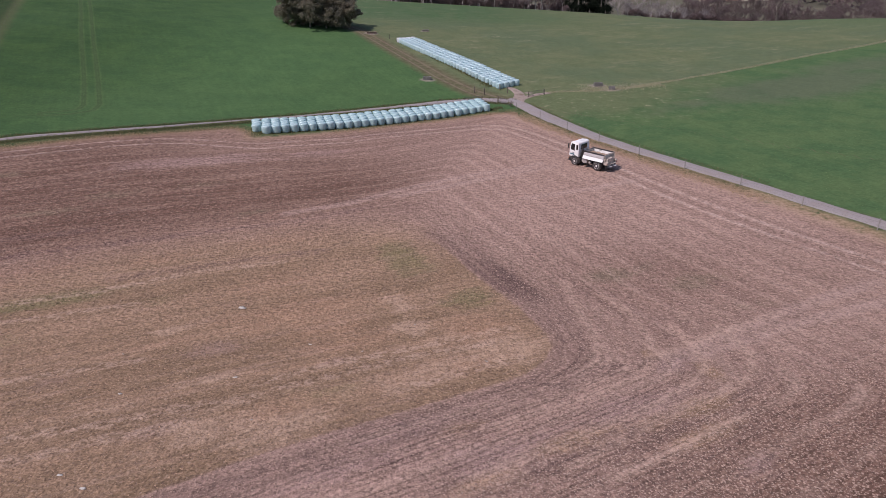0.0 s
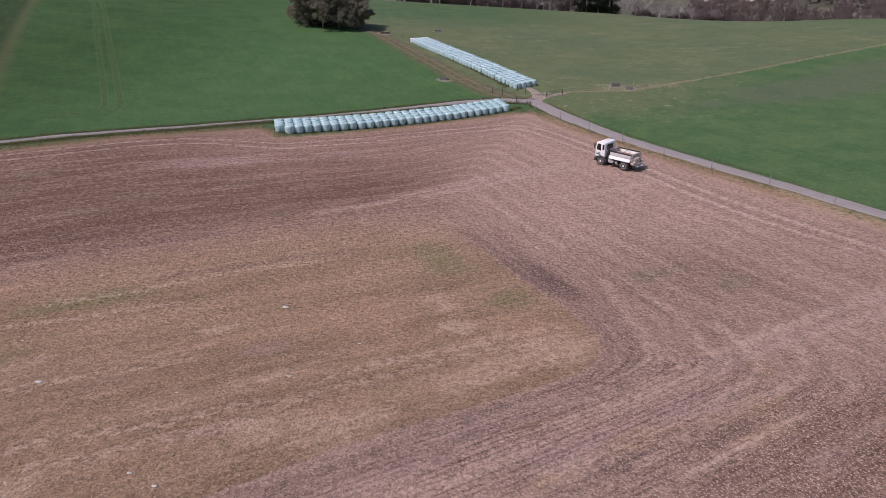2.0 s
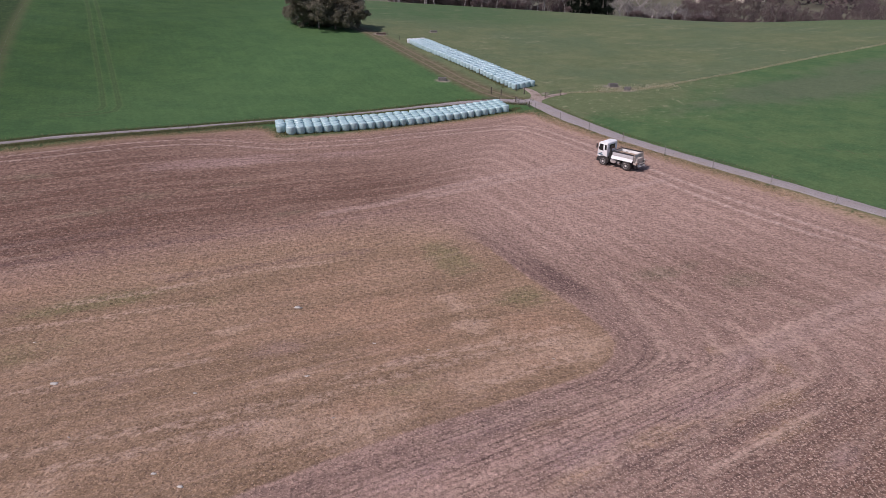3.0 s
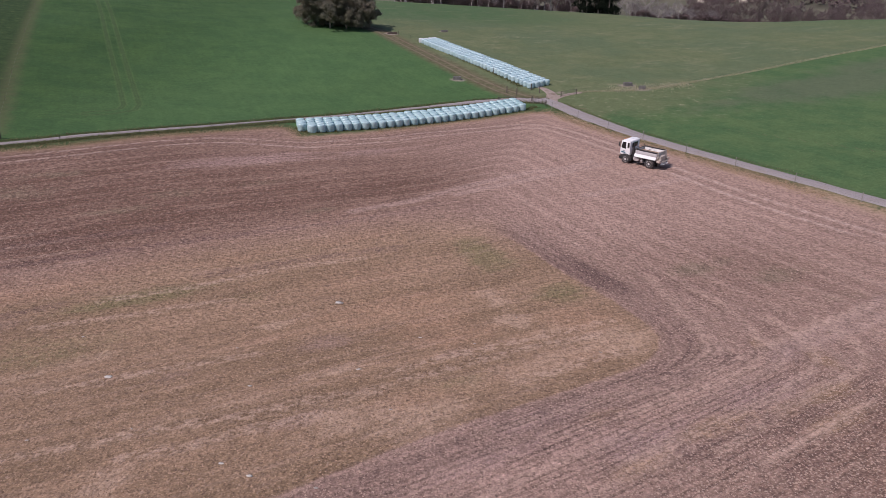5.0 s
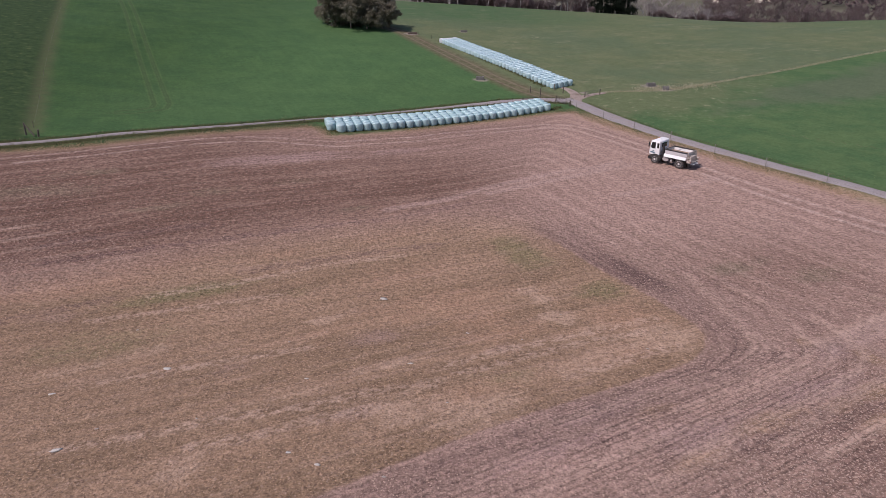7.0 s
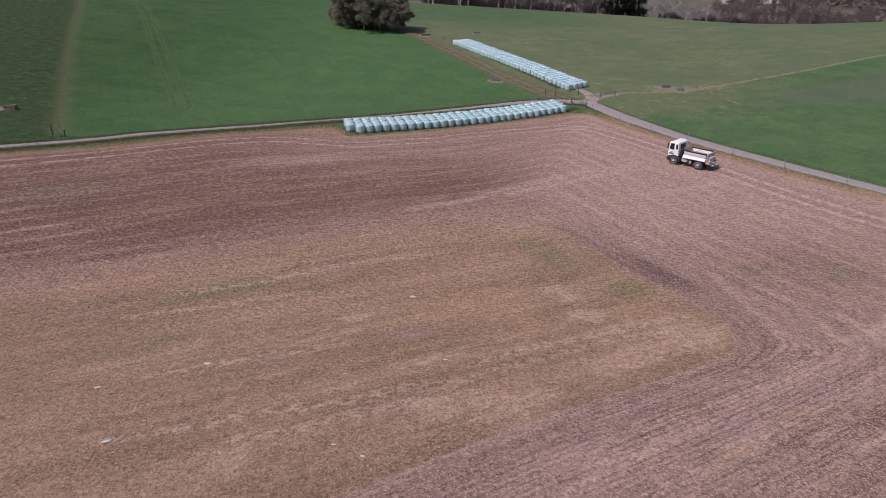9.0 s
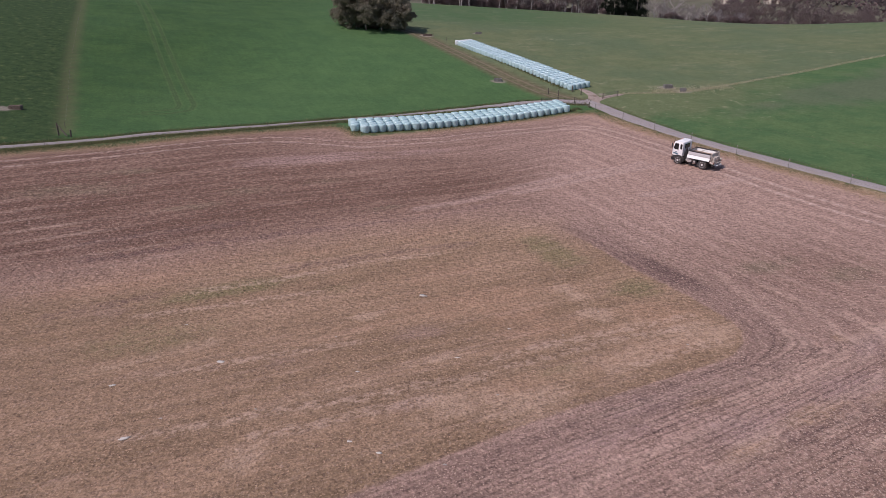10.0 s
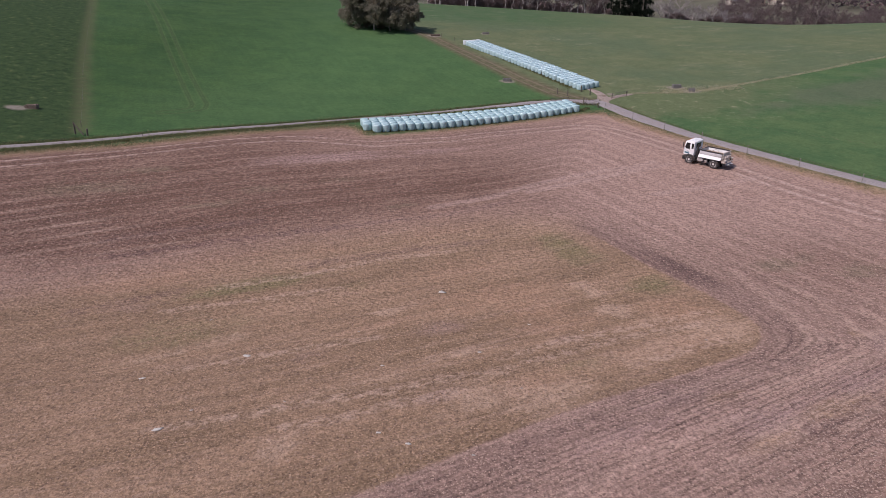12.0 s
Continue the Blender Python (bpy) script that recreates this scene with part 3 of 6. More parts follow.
    field = k.mix(k.math("MULTIPLY", k.step(k.math("ADD", k.attr("field"), k.math("MULTIPLY", tuft, 1.5)), 3.0, 0.9), 0.36), field, (0.42, 0.295, 0.205))
    c = k.mix(k.step(edge, -0.8, 0.9), grass, field)
    # far country
    wild = k.mix(k.step(k.noise(flat, 0.012, 4), 0.42, 0.6), (0.090, 0.086, 0.064), (0.140, 0.140, 0.098))
    c = k.mix(k.attr("far"), c, wild)
    h = k.math("ADD", k.math("SUBTRACT", k.math("MULTIPLY", clods, 0.6), k.math("MULTIPLY", lump, 0.30)), k.math("ADD", k.math("MULTIPLY", lumps, 0.5), k.math("MULTIPLY", drills, 0.45)))
    h = k.math("ADD", k.math("MULTIPLY", h, k.math("SUBTRACT", 1.0, k.math("MULTIPLY", coarse, 0.5))), k.math("MULTIPLY", k.math("ADD", trash, k.math("MULTIPLY", crumb, 0.5)), k.math("MULTIPLY", k.attr("relief"), 1.5)))
    on_field = k.step(edge, -0.3, 0.4)
    k.bump(h, k.math("ADD", 0.22, k.math("MULTIPLY", on_field, k.math("SUBTRACT", 0.60, k.math("MULTIPLY", coarse, 0.05)))), 0.18)
    return k.colour(c)


def spread(lo, hi, near_lo, near_hi, core_lo, core_hi, fine, mid):
    """Grid lines: fine in the core, even steps about it, coarser outwards."""
    core = np.concatenate((np.arange(near_lo, core_lo - mid / 2, mid), np.arange(core_lo, core_hi, fine), np.arange(core_hi, near_hi + mid / 2, mid)))
    right, left, s, v = [], [], mid, core[-1]
    while v < hi:
        v += s
        right.append(v)
        s *= 1.045
    s, v = mid, core[0]
    while v > lo:
        v -= s
        left.append(v)
        s *= 1.045
    return np.concatenate((left[::-1], core, right))


def sheet(name, X, Y, Z, material):
    ny, nx = X.shape
    me = bpy.data.meshes.new(name)
    verts = np.stack((X, Y, Z), -1).reshape(-1, 3)
    i = (np.arange(ny - 1)[:, None] * nx + np.arange(nx - 1)[None]).ravel()
    quads = np.stack((i, i + 1, i + nx + 1, i + nx), 1)
    fill_mesh(me, verts, quads)
    me.materials.append(material)
    return new(name, me)


def fill_mesh(me, verts, faces, smooth_shade=True):
    """Vertices and equal-sided faces from arrays."""
    n = faces.shape[1]
    me.vertices.add(len(verts))
    me.vertices.foreach_set("co", np.asarray(verts, np.float32).ravel())
    me.loops.add(faces.size)
    me.loops.foreach_set("vertex_index", faces.astype(np.int32).ravel())
    me.polygons.add(len(faces))
    me.polygons.foreach_set("loop_start", np.arange(0, faces.size, n, dtype=np.int32))
    me.polygons.foreach_set("use_smooth", np.full(len(faces), smooth_shade))
    me.update(calc_edges=True)
    me.validate()


def build_ground():
    xs = spread(-4400, 4400, -120, 120, -56, 36, 0.42, 1.1)
    ys = spread(-4300, 4500, 4, 246, 12, 98, 0.42, 1.1)
    X, Y = np.meshgrid(xs, ys)
    Z = land(X, Y)
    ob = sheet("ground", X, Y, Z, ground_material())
    x, y = X.ravel(), Y.ravel()
    me = ob.data

    def store(key, values):
        me.attributes.new(key, "FLOAT", "POINT").data.foreach_set("value", np.asarray(values, np.float32))

    field, patch = inside_distance(x, y, FIELD), inside_distance(x, y, PATCH)
    store("field", np.clip(field, -50, 50))
    store("patch", np.clip(patch, -50, 50))
    store("row_in", -0.40 * x + 0.917 * y)
    (du, su), (de, se), (dl, sl) = (line_distance(x, y, edge) for edge in (TOP_EDGE, EAST_EDGE, LOW_EDGE))
    top, east, low = du * su, de * se, -dl * sl
    ring = np.logaddexp(np.logaddexp(top / 0.8, east / 0.8), low / 0.8) * 0.8
    close = np.exp(-(patch / 2.5) ** 2)
    store("row_out", np.clip(-patch * close + ring * (1 - close), -60, 200))
    turn_low = np.exp(-((east - low) / 2.6) ** 2) * smooth(ring, 1.6, 2.6) * smooth(ring, 22, 15)
    turn_top = np.exp(-((east - top) / 7.0) ** 2) * smooth(ring, 5, 9) * (low < 0)
    fan = smooth(east - top, 3, 8) * smooth(east - low, 2, 6) * smooth(ring, 2, 5)
    store("swath", np.clip(0.07 + 0.05 * smooth(x, 0, -14) * smooth(top, 4, 8) + 0.34 * turn_low + 0.26 * turn_top + 0.13 * fan + 0.12 * smooth(low - east, 1, 3), 0, 1))
    store("drilled", np.clip(0.12 + 0.5 * smooth(top, 0.5, 3) * smooth(top - east, -1, 4) + 0.62 * (1 - 0.5 * smooth(x, 8, 16)) * smooth(low, -0.5, 1.0) * smooth(low - east, -2, 1) + 0.35 * np.exp(-((patch + 2) / 3.0) ** 2) * (x > -4), 0, 1) * (1 - 0.6 * (patch > 0)))
    store("littered", np.clip(0.14 + 0.30 * smooth(low, 2, 9) * smooth(x, -4, 6) + 0.22 * smooth(-patch, 0, 2) * smooth(east, 9, 3) * smooth(x, -2, 3), 0, 1))
    for key, lines in (("diagonal", DIAGONALS), ("streak", STREAKS), ("loop", LOOPS), ("dusky", DUSKY)):
        store(key, np.minimum(9.0, np.min([line_distance(x, y, line)[0] for line in lines], axis=0)))
    store("band", smooth(x, -3.4, -1.4) * (0.45 + 0.55 * smooth(y, 36, 42)) * (1 - 0.3 * smooth(y, 43, 47)) * smooth(y, 54, 51) * (low < 0) + 0.25 * np.exp(-((x - 3.6) ** 2 + (y - 40.5) ** 2) / 14) + 0.40 * smooth(low, -0.5, 0.5) * smooth(y, 33, 30))

    def blots(spots):
        total = np.zeros(x.shape)
        for sx, sy, a, b, h in spots:
            u, v = (x - sx) * 0.91 + (y - sy) * 0.41, (y - sy) * 0.91 - (x - sx) * 0.41
            total = np.maximum(total, h * np.exp(-(u / a) ** 2 - (v / b) ** 2))
        return total

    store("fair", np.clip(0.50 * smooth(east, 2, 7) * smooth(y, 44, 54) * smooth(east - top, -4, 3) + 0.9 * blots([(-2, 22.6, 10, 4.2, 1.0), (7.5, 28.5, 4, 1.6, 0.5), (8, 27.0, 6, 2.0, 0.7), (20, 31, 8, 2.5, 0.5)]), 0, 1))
    for key, spots in (("greenish", GREENISH), ("lilac", LILAC), ("tanned", TANNED), ("rust", RUSTY_SPOTS), ("pale", PALE_SPOTS)):
        store(key, blots(spots))
    store("remote", smooth(y, 40, 56) * (0.45 + 0.55 * smooth(x, 4, -8)))
    store("coarse", smooth(y, 24, 40))
    store("relief", (0.12 + 0.88 * smooth(y, 26, 40)) * (1 - 0.62 * smooth(y, 46, 64)))
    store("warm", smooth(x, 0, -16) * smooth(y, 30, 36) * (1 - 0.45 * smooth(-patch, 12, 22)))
    store("lower", 0.24 * smooth((0.43 * x + 57.9 - y) * 0.92, 12, 20) * smooth(x, 4, -8) + 0.10)
    from_top = (0.43 * x + 57.9 - y) * 0.92
    store("sharp", np.maximum(smooth(x, -2.4, 0.8), smooth(from_top, 5, 12)))
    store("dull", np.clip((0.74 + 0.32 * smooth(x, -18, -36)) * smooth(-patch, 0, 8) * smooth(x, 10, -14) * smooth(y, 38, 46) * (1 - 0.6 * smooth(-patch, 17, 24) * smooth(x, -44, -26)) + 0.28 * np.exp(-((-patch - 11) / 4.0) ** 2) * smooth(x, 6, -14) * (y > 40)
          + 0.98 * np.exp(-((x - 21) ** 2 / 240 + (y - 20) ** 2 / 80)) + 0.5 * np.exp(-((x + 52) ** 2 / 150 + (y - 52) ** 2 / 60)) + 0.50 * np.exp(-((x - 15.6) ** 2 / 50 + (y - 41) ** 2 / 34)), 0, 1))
    for key, line in (("wheel", PASSES[0]), ("tram", TRAM), ("rut", RUTS)):
        d, side = line_distance(x, y, line)
        store(key, np.clip(d * side, -30, 30))
    roads = np.minimum(line_distance(x, y, [q[:2] for q in ROAD_WEST])[0], line_distance(x, y, [q[:2] for q in ROAD_EAST])[0])
    near_field = 0.6 + 8.4 * smooth(-field, 1.6, 4.0)
    store("verge", np.minimum(np.minimum(roads, 30), near_field))
    store("tawny", 0.92 * smooth(x, 11.5, 14) * smooth(field, -2.2, -1.0))
    store("seam", np.minimum(line_distance(x, y, SEAM)[0] - 0.4 * np.exp(-((x - 32) / 8) ** 2), 30))
    store("strip", np.minimum(line_distance(x, y, STRIP)[0], 30))
    d, side = line_distance(x, y, STRIP)
    store("west", smooth(d * side, -0.5, 0.8) * (y > 60) * (field < 0))
    store("paler_east", 0.95 * smooth(x, -78, -32))
    d, side = line_distance(x, y, [(-40, 245), (-24, 168), (-14.4, 149.6), (-0.6, 119.4), (8, 106)] + SEAM)
    store("pasture", np.clip(d * side, -30, 30))
    store("east", smooth(x - np.interp(y, [q[1] for q in ROAD_EAST[::-1]], [q[0] for q in ROAD_EAST[::-1]]), -1, 1) * (x > 8))
    store("drab", blots([(62, 108, 26, 9, 1.0), (80, 122, 20, 7, 0.8), (40, 98, 14, 5, 0.6)]))
    store("worn", np.clip(1.25 - (x - 14 + 0.5 * (106 - y)) / 24, -0.6, 1.0) + 0.5 * smooth(line_distance(x, y, SEAM)[0], 18, 6))
    store("lush", 0.95 * smooth(y, 172, 200) * smooth(x, 58, 5) + 0.8 * smooth(x, 80, 130) * smooth(y, 150, 200))
    store("flecked", blots([(12, 163, 8, 2.5, 0.9), (20, 158, 7, 2.5, 0.8), (57, 193, 10, 3, 0.9), (65, 189, 9, 3, 0.8), (57, 145, 8, 2.5, 0.7), (50, 137, 7, 2, 0.7)]))
    bare = np.full(x.shape, -9.0)
    for bx, by, br in BARE:
        bare = np.maximum(bare, br - np.hypot((x - bx) * 0.75, y - by))
    store("bare", bare)
    store("far", smooth(y, 246, 262) * smooth(x, -70, -30) + (1 - smooth(y, 246, 262) * smooth(x, -70, -30)) * smooth(np.hypot(x, y - 80), 260, 420))
    return tagged(ob, "stubble field, green crop and olive pasture on rising farmland", "ground", kind="structure")


ground = build_ground()


def gravel_material():
    k = Nodes("gravel", 0.92, 0.0, 0.2)
    p = k.pos()
    grit, blotch = k.noise(p, 14, 5, 0.7), k.noise(p, 0.7, 4)
    c = k.mix(k.step(grit, 0.3, 0.7), (0.22, 0.198, 0.198), (0.36, 0.333, 0.336))
    c = k.mix(k.math("MULTIPLY", k.step(blotch, 0.45, 0.7), 0.5), c, (0.27, 0.225, 0.205))
    k.bump(grit, 0.6, 0.03)
    return k.colour(c)


GRAVEL = gravel_material()


def road(name, nodes, label, material=GRAVEL, lift=0.0):
    """A worn gravel lane draped over the land, with a slight crown and uneven edges."""
    pts = along(nodes, 0.8)
    n = len(pts)
    d = np.gradient(pts[:, :2], axis=0)
    d /= np.hypot(*d.T)[:, None]
    cross = np.linspace(-1, 1, 7)
    wob = np.array([[noise.noise((i * 0.21, s * 9.0, len(nodes))) for s in (0, 1)] for i in range(n)]) * 0.28
    half = pts[:, 2:3] / 2 + np.where(cross[None] < 0, wob[:, :1], wob[:, 1:])
    X = pts[:, 0:1] + d[:, 1:2] * cross[None] * half
    Y = pts[:, 1:2] - d[:, 0:1] * cross[None] * half
    rise = 0.06 + 0.03 * (1 - cross ** 2) - 0.16 * (np.abs(cross) > 0.99)
    ob = sheet(name, X, Y, land(X, Y) + rise[None] + lift, material)
    return tagged(ob, label, "road", kind="structure")


road("road_west", ROAD_WEST, "narrow pale gravel lane between crop and stubble")
road("road_east", ROAD_EAST, "pale grey gravel lane beside the stubble field")
SPUR = surface("muddy_gravel", (0.36, 0.295, 0.262), 0.9, 0, 0.2, 0.8, 0.3, (0.17, 0.13, 0.095), 0.9, 0.5, 0.03)
road("spur_track", MUD, "short muddy spur from the lane to the bale stack", SPUR, -0.025)
road("gateway_track", GATEWAY, "worn muddy ground through the pasture gateway", SPUR, -0.04)


# ---- materials of things ----
def wrap_material(name, dark, light, sheen):
    k = Nodes(name, 0.32, 0.0, 0.7)
    p = k.local()
    streak = k.noise(k.scaled(p, (1.2, 1.2, 7.0)), 2.0, 4, 0.6)
    blot = k.noise(p, 1.6, 3)
    c = k.mix(k.rand(), dark, light)
    # whitish streaks put part of the film's sheen into the base colour
    c = k.mix(k.math("MULTIPLY", k.step(streak, 0.42, 0.66), 0.6), c, sheen)
    c = k.mix(k.math("MULTIPLY", k.step(blot, 0.55, 0.75), 0.3), c, (0.27, 0.40, 0.38))
    k.rough(k.math("ADD", 0.20, k.math("MULTIPLY", streak, 0.24)))
    k.bump(k.math("ADD", streak, k.math("MULTIPLY", blot, 1.5)), 0.4, 0.035)
    return k.colour(c)


def leaf_material(name, dark, light, dead):
    k = Nodes(name, 0.75, 0.0, 0.2)
    r = k.island()
    c = k.mix(r, dark, light)
    c = k.mix(k.math("MULTIPLY", k.step(k.noise(k.pos(), 0.35, 3), 0.5, 0.7), 0.6), c, dead)
    k.glow_through(0.5)
    return k.leafy(c)


def bark_material(name, base, mark):
    k = Nodes(name, 0.85, 0.0, 0.2)
    p = k.local()
    g = k.noise(k.scaled(p, (4, 4, 0.8)), 1.5, 5, 0.65)
    k.bump(g, 0.5, 0.03)
    return k.colour(k.mix(k.step(g, 0.35, 0.65), mark, base))


def blade_material(name, a, b):
    k = Nodes(name, 0.9, 0.0, 0.1)
    k.glow_through(0.5)
    return k.leafy(k.mix(k.island(), dim(a, 1.5), dim(b, 1.5)))


WRAP = wrap_material("bale_wrap", (0.300, 0.490, 0.505), (0.380, 0.560, 0.578), (0.60, 0.73, 0.76))
BLUE_WRAP = wrap_material("blue_bale_wrap", (0.340, 0.510, 0.545), (0.410, 0.575, 0.615), (0.59, 0.73, 0.77))
FADED_WRAP = wrap_material("faded_wrap", (0.50, 0.57, 0.60), (0.60, 0.64, 0.67), (0.72, 0.74, 0.77))
WHITE = surface("white_paint", (0.87, 0.88, 0.89), 0.35, 0, 0.5, 1.2, 0.04, (0.58, 0.53, 0.48), 0.12, 0.05)
PANEL = surface("grey_panel_paint", (0.60, 0.59, 0.61), 0.45, 0, 0.5, 1.5, 0.08, (0.45, 0.40, 0.36), 0.3, 0.05)
ALLOY = surface("dusty_alloy", (0.50, 0.485, 0.475), 0.55, 0.2, 0.5, 1.5, 0.15, (0.36, 0.30, 0.25), 0.5, 0.1)
BLACK = surface("black_plastic", (0.030, 0.030, 0.032), 0.6, 0, 0.4, 2, 0.3, (0.14, 0.11, 0.09), 0.5, 0.1)
STEEL = surface("dark_steel", (0.055, 0.055, 0.06), 0.55, 0.5, 0.4, 2, 0.3, (0.16, 0.12, 0.10), 0.5, 0.2)
RUBBER = surface("tyre_rubber", (0.060, 0.058, 0.060), 0.9, 0, 0.15, 4, 0.3, (0.22, 0.175, 0.15), 0.8, 0.3)
HUB = surface("dusty_hub", (0.70, 0.69, 0.69), 0.5, 0.0, 0.4, 4, 0.12, (0.36, 0.31, 0.27), 0.35, 0.1)
DUSTED = surface("lime_dusted_steel", (0.68, 0.61, 0.55), 0.9, 0, 0.2, 4, 0.35, (0.22, 0.17, 0.14), 0.6, 0.4)
TEAL = surface("teal_paint", (0.05, 0.15, 0.21), 0.4, 0, 0.5, 2, 0.1, None, 0.2, 0)
DUST = surface("fertiliser_dust", (0.40, 0.30, 0.23), 0.95, 0, 0.1, 3, 0.3, (0.28, 0.20, 0.15), 0.5, 0.5, 0.03)
AMBER = surface("amber_lens", (0.55, 0.16, 0.02), 0.3, 0, 0.5, 2, 0.1, None, 0.1, 0)
RED = surface("red_lens", (0.40, 0.02, 0.02), 0.3, 0, 0.5, 2, 0.1, None, 0.1, 0)
POST = surface("weathered_wood", (0.17, 0.145, 0.125), 0.9, 0, 0.15, 5, 0.45, (0.09, 0.075, 0.06), 0.5, 0.6, 0.01)
PALE_POST = surface("grey_wood", (0.34, 0.32, 0.30), 0.9, 0, 0.15, 5, 0.35, (0.2, 0.18, 0.16), 0.5, 0.6, 0.01)
WIRE = surface("fence_wire", (0.13, 0.13, 0.13), 0.5, 0.8, 0.4, 3, 0.2, None, 0.3, 0)
GALV = surface("galvanised_pipe", (0.17, 0.165, 0.165), 0.5, 0.4, 0.4, 3, 0.3, (0.11, 0.08, 0.06), 0.5, 0.1)
CONCRETE = surface("old_concrete", (0.30, 0.285, 0.265), 0.9, 0, 0.2, 3, 0.3, (0.17, 0.155, 0.13), 0.6, 0.5, 0.01)
DARK_CONCRETE = surface("weathered_concrete", (0.25, 0.24, 0.23), 0.9, 0, 0.2, 3, 0.3, (0.10, 0.09, 0.08), 0.6, 0.5, 0.01)
RUSTY = surface("rusty_steel", (0.30, 0.235, 0.195), 0.85, 0.2, 0.2, 4, 0.4, (0.09, 0.05, 0.035), 0.6, 0.4)
WATER = surface("trough_water", (0.02, 0.025, 0.022), 0.06, 0, 0.5, 1, 0.1, None, 0.1, 0.05)
SCRAP = surface("pale_film", (0.60, 0.57, 0.53), 0.5, 0, 0.4, 6, 0.2, (0.45, 0.40, 0.34), 0.5, 0.3)
STONE = surface("field_stone", (0.45, 0.42, 0.38), 0.9, 0, 0.2, 6, 0.35, (0.28, 0.23, 0.19), 0.5, 0.5)
GLASS = Nodes("cab_glass", 0.05, 0.0, 0.6).colour((0.012, 0.015, 0.018))
GUM_BARK = bark_material("gum_bark", (0.30, 0.27, 0.235), (0.14, 0.115, 0.095))
PALE_BARK = bark_material("pale_bark", (0.47, 0.435, 0.425), (0.27, 0.24, 0.235))
GUM_LEAF = leaf_material("gum_leaf", (0.205, 0.198, 0.148), (0.290, 0.270, 0.208), (0.262, 0.222, 0.175))
BROWN_LEAF = leaf_material("dry_leaf", (0.132, 0.101, 0.101), (0.235, 0.182, 0.175), (0.225, 0.155, 0.137))
# woodland brown, lightened and slightly blued to paint in distance haze
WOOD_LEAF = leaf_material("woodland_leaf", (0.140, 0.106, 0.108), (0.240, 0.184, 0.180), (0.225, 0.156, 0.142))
PINE_LEAF = leaf_material("pine_needle", (0.009, 0.015, 0.010), (0.022, 0.034, 0.020), (0.020, 0.024, 0.016))
TWIG = leaf_material("bare_twig", (0.15, 0.13, 0.135), (0.29, 0.255, 0.26), (0.20, 0.17, 0.175))


# ---- mesh helpers ----
def part(name, bm, material, parent, label="", shade=30, at=None):
    """One bmesh as one mesh object under a thing or a part."""
    me = bpy.data.meshes.new(name)
    bmesh.ops.recalc_face_normals(bm, faces=bm.faces[:])
    bm.to_mesh(me)
    bm.free()
    me.materials.append(material)
    if shade:
        me.shade_smooth()
        me.set_sharp_from_angle(angle=radians(shade))
    ob = new(name, me)
    ob.parent = parent
    if at is not None:
        ob.matrix_basis = at
    return tagged(ob, label) if label else ob


def box(x0, x1, y0, y1, z0, z1, bevel=0.02, bm=None):
    bm = bm or bmesh.new()
    made = bmesh.ops.create_cube(bm, size=1.0, matrix=Matrix.LocRotScale(((x0 + x1) / 2, (y0 + y1) / 2, (z0 + z1) / 2), None, (x1 - x0, y1 - y0, z1 - z0)))
    if bevel:
        edges = list({e for v in made["verts"] for e in v.link_edges})
        bmesh.ops.bevel(bm, geom=edges, offset=bevel, segments=2, affect="EDGES", profile=0.6)
    return bm


def prism(profile, y0, y1, bevel=0.02, bm=None):
    """A side profile of (x, z) pulled out from y0 to y1."""
    bm = bm or bmesh.new()
    a = [bm.verts.new((x, y0, z)) for x, z in profile]
    b = [bm.verts.new((x, y1, z)) for x, z in profile]
    n = len(a)
    faces = [bm.faces.new(a), bm.faces.new(b[::-1])] + [bm.faces.new((a[i], b[i], b[(i + 1) % n], a[(i + 1) % n])) for i in range(n)]
    if bevel:
        bmesh.ops.bevel(bm, geom=list({e for f in faces for e in f.edges}), offset=bevel, segments=2, affect="EDGES", profile=0.6)
    return bm


def lathe(profile, sides=24, axis="z", bm=None):
    """(radius, height) pairs turned about an axis."""
    bm = bm or bmesh.new()
    rings = []
    for r, h in profile:
        ring = []
        for i in range(sides):
            a = 2 * math.pi * i / sides
            v = (r * math.cos(a), r * math.sin(a), h)
            ring.append(bm.verts.new(v if axis == "z" else (v[0], h, v[1])))
        rings.append(ring)
    for p, q in zip(rings[:-1], rings[1:]):
        for i in range(sides):
            bm.faces.new((p[i], p[(i + 1) % sides], q[(i + 1) % sides], q[i]))
    bm.faces.new(rings[0][::-1]), bm.faces.new(rings[-1])
    return bm


def rod(a, b, r0, r1=None, sides=7, bm=None):
    """A tapered bar from a to b."""
    bm = bm or bmesh.new()
    a, b = Vector(a), Vector(b)
    q = (b - a).to_track_quat("Z", "Y")
    rings = []
    for c, r in ((a, r0), (b, r0 if r1 is None else r1)):
        rings.append([bm.verts.new(c + q @ Vector((r * math.cos(2 * math.pi * i / sides), r * math.sin(2 * math.pi * i / sides), 0))) for i in range(sides)])
    for i in range(sides):
        bm.faces.new((rings[0][i], rings[0][(i + 1) % sides], rings[1][(i + 1) % sides], rings[1][i]))
    bm.faces.new(rings[0][::-1]), bm.faces.new(rings[1])
    return bm


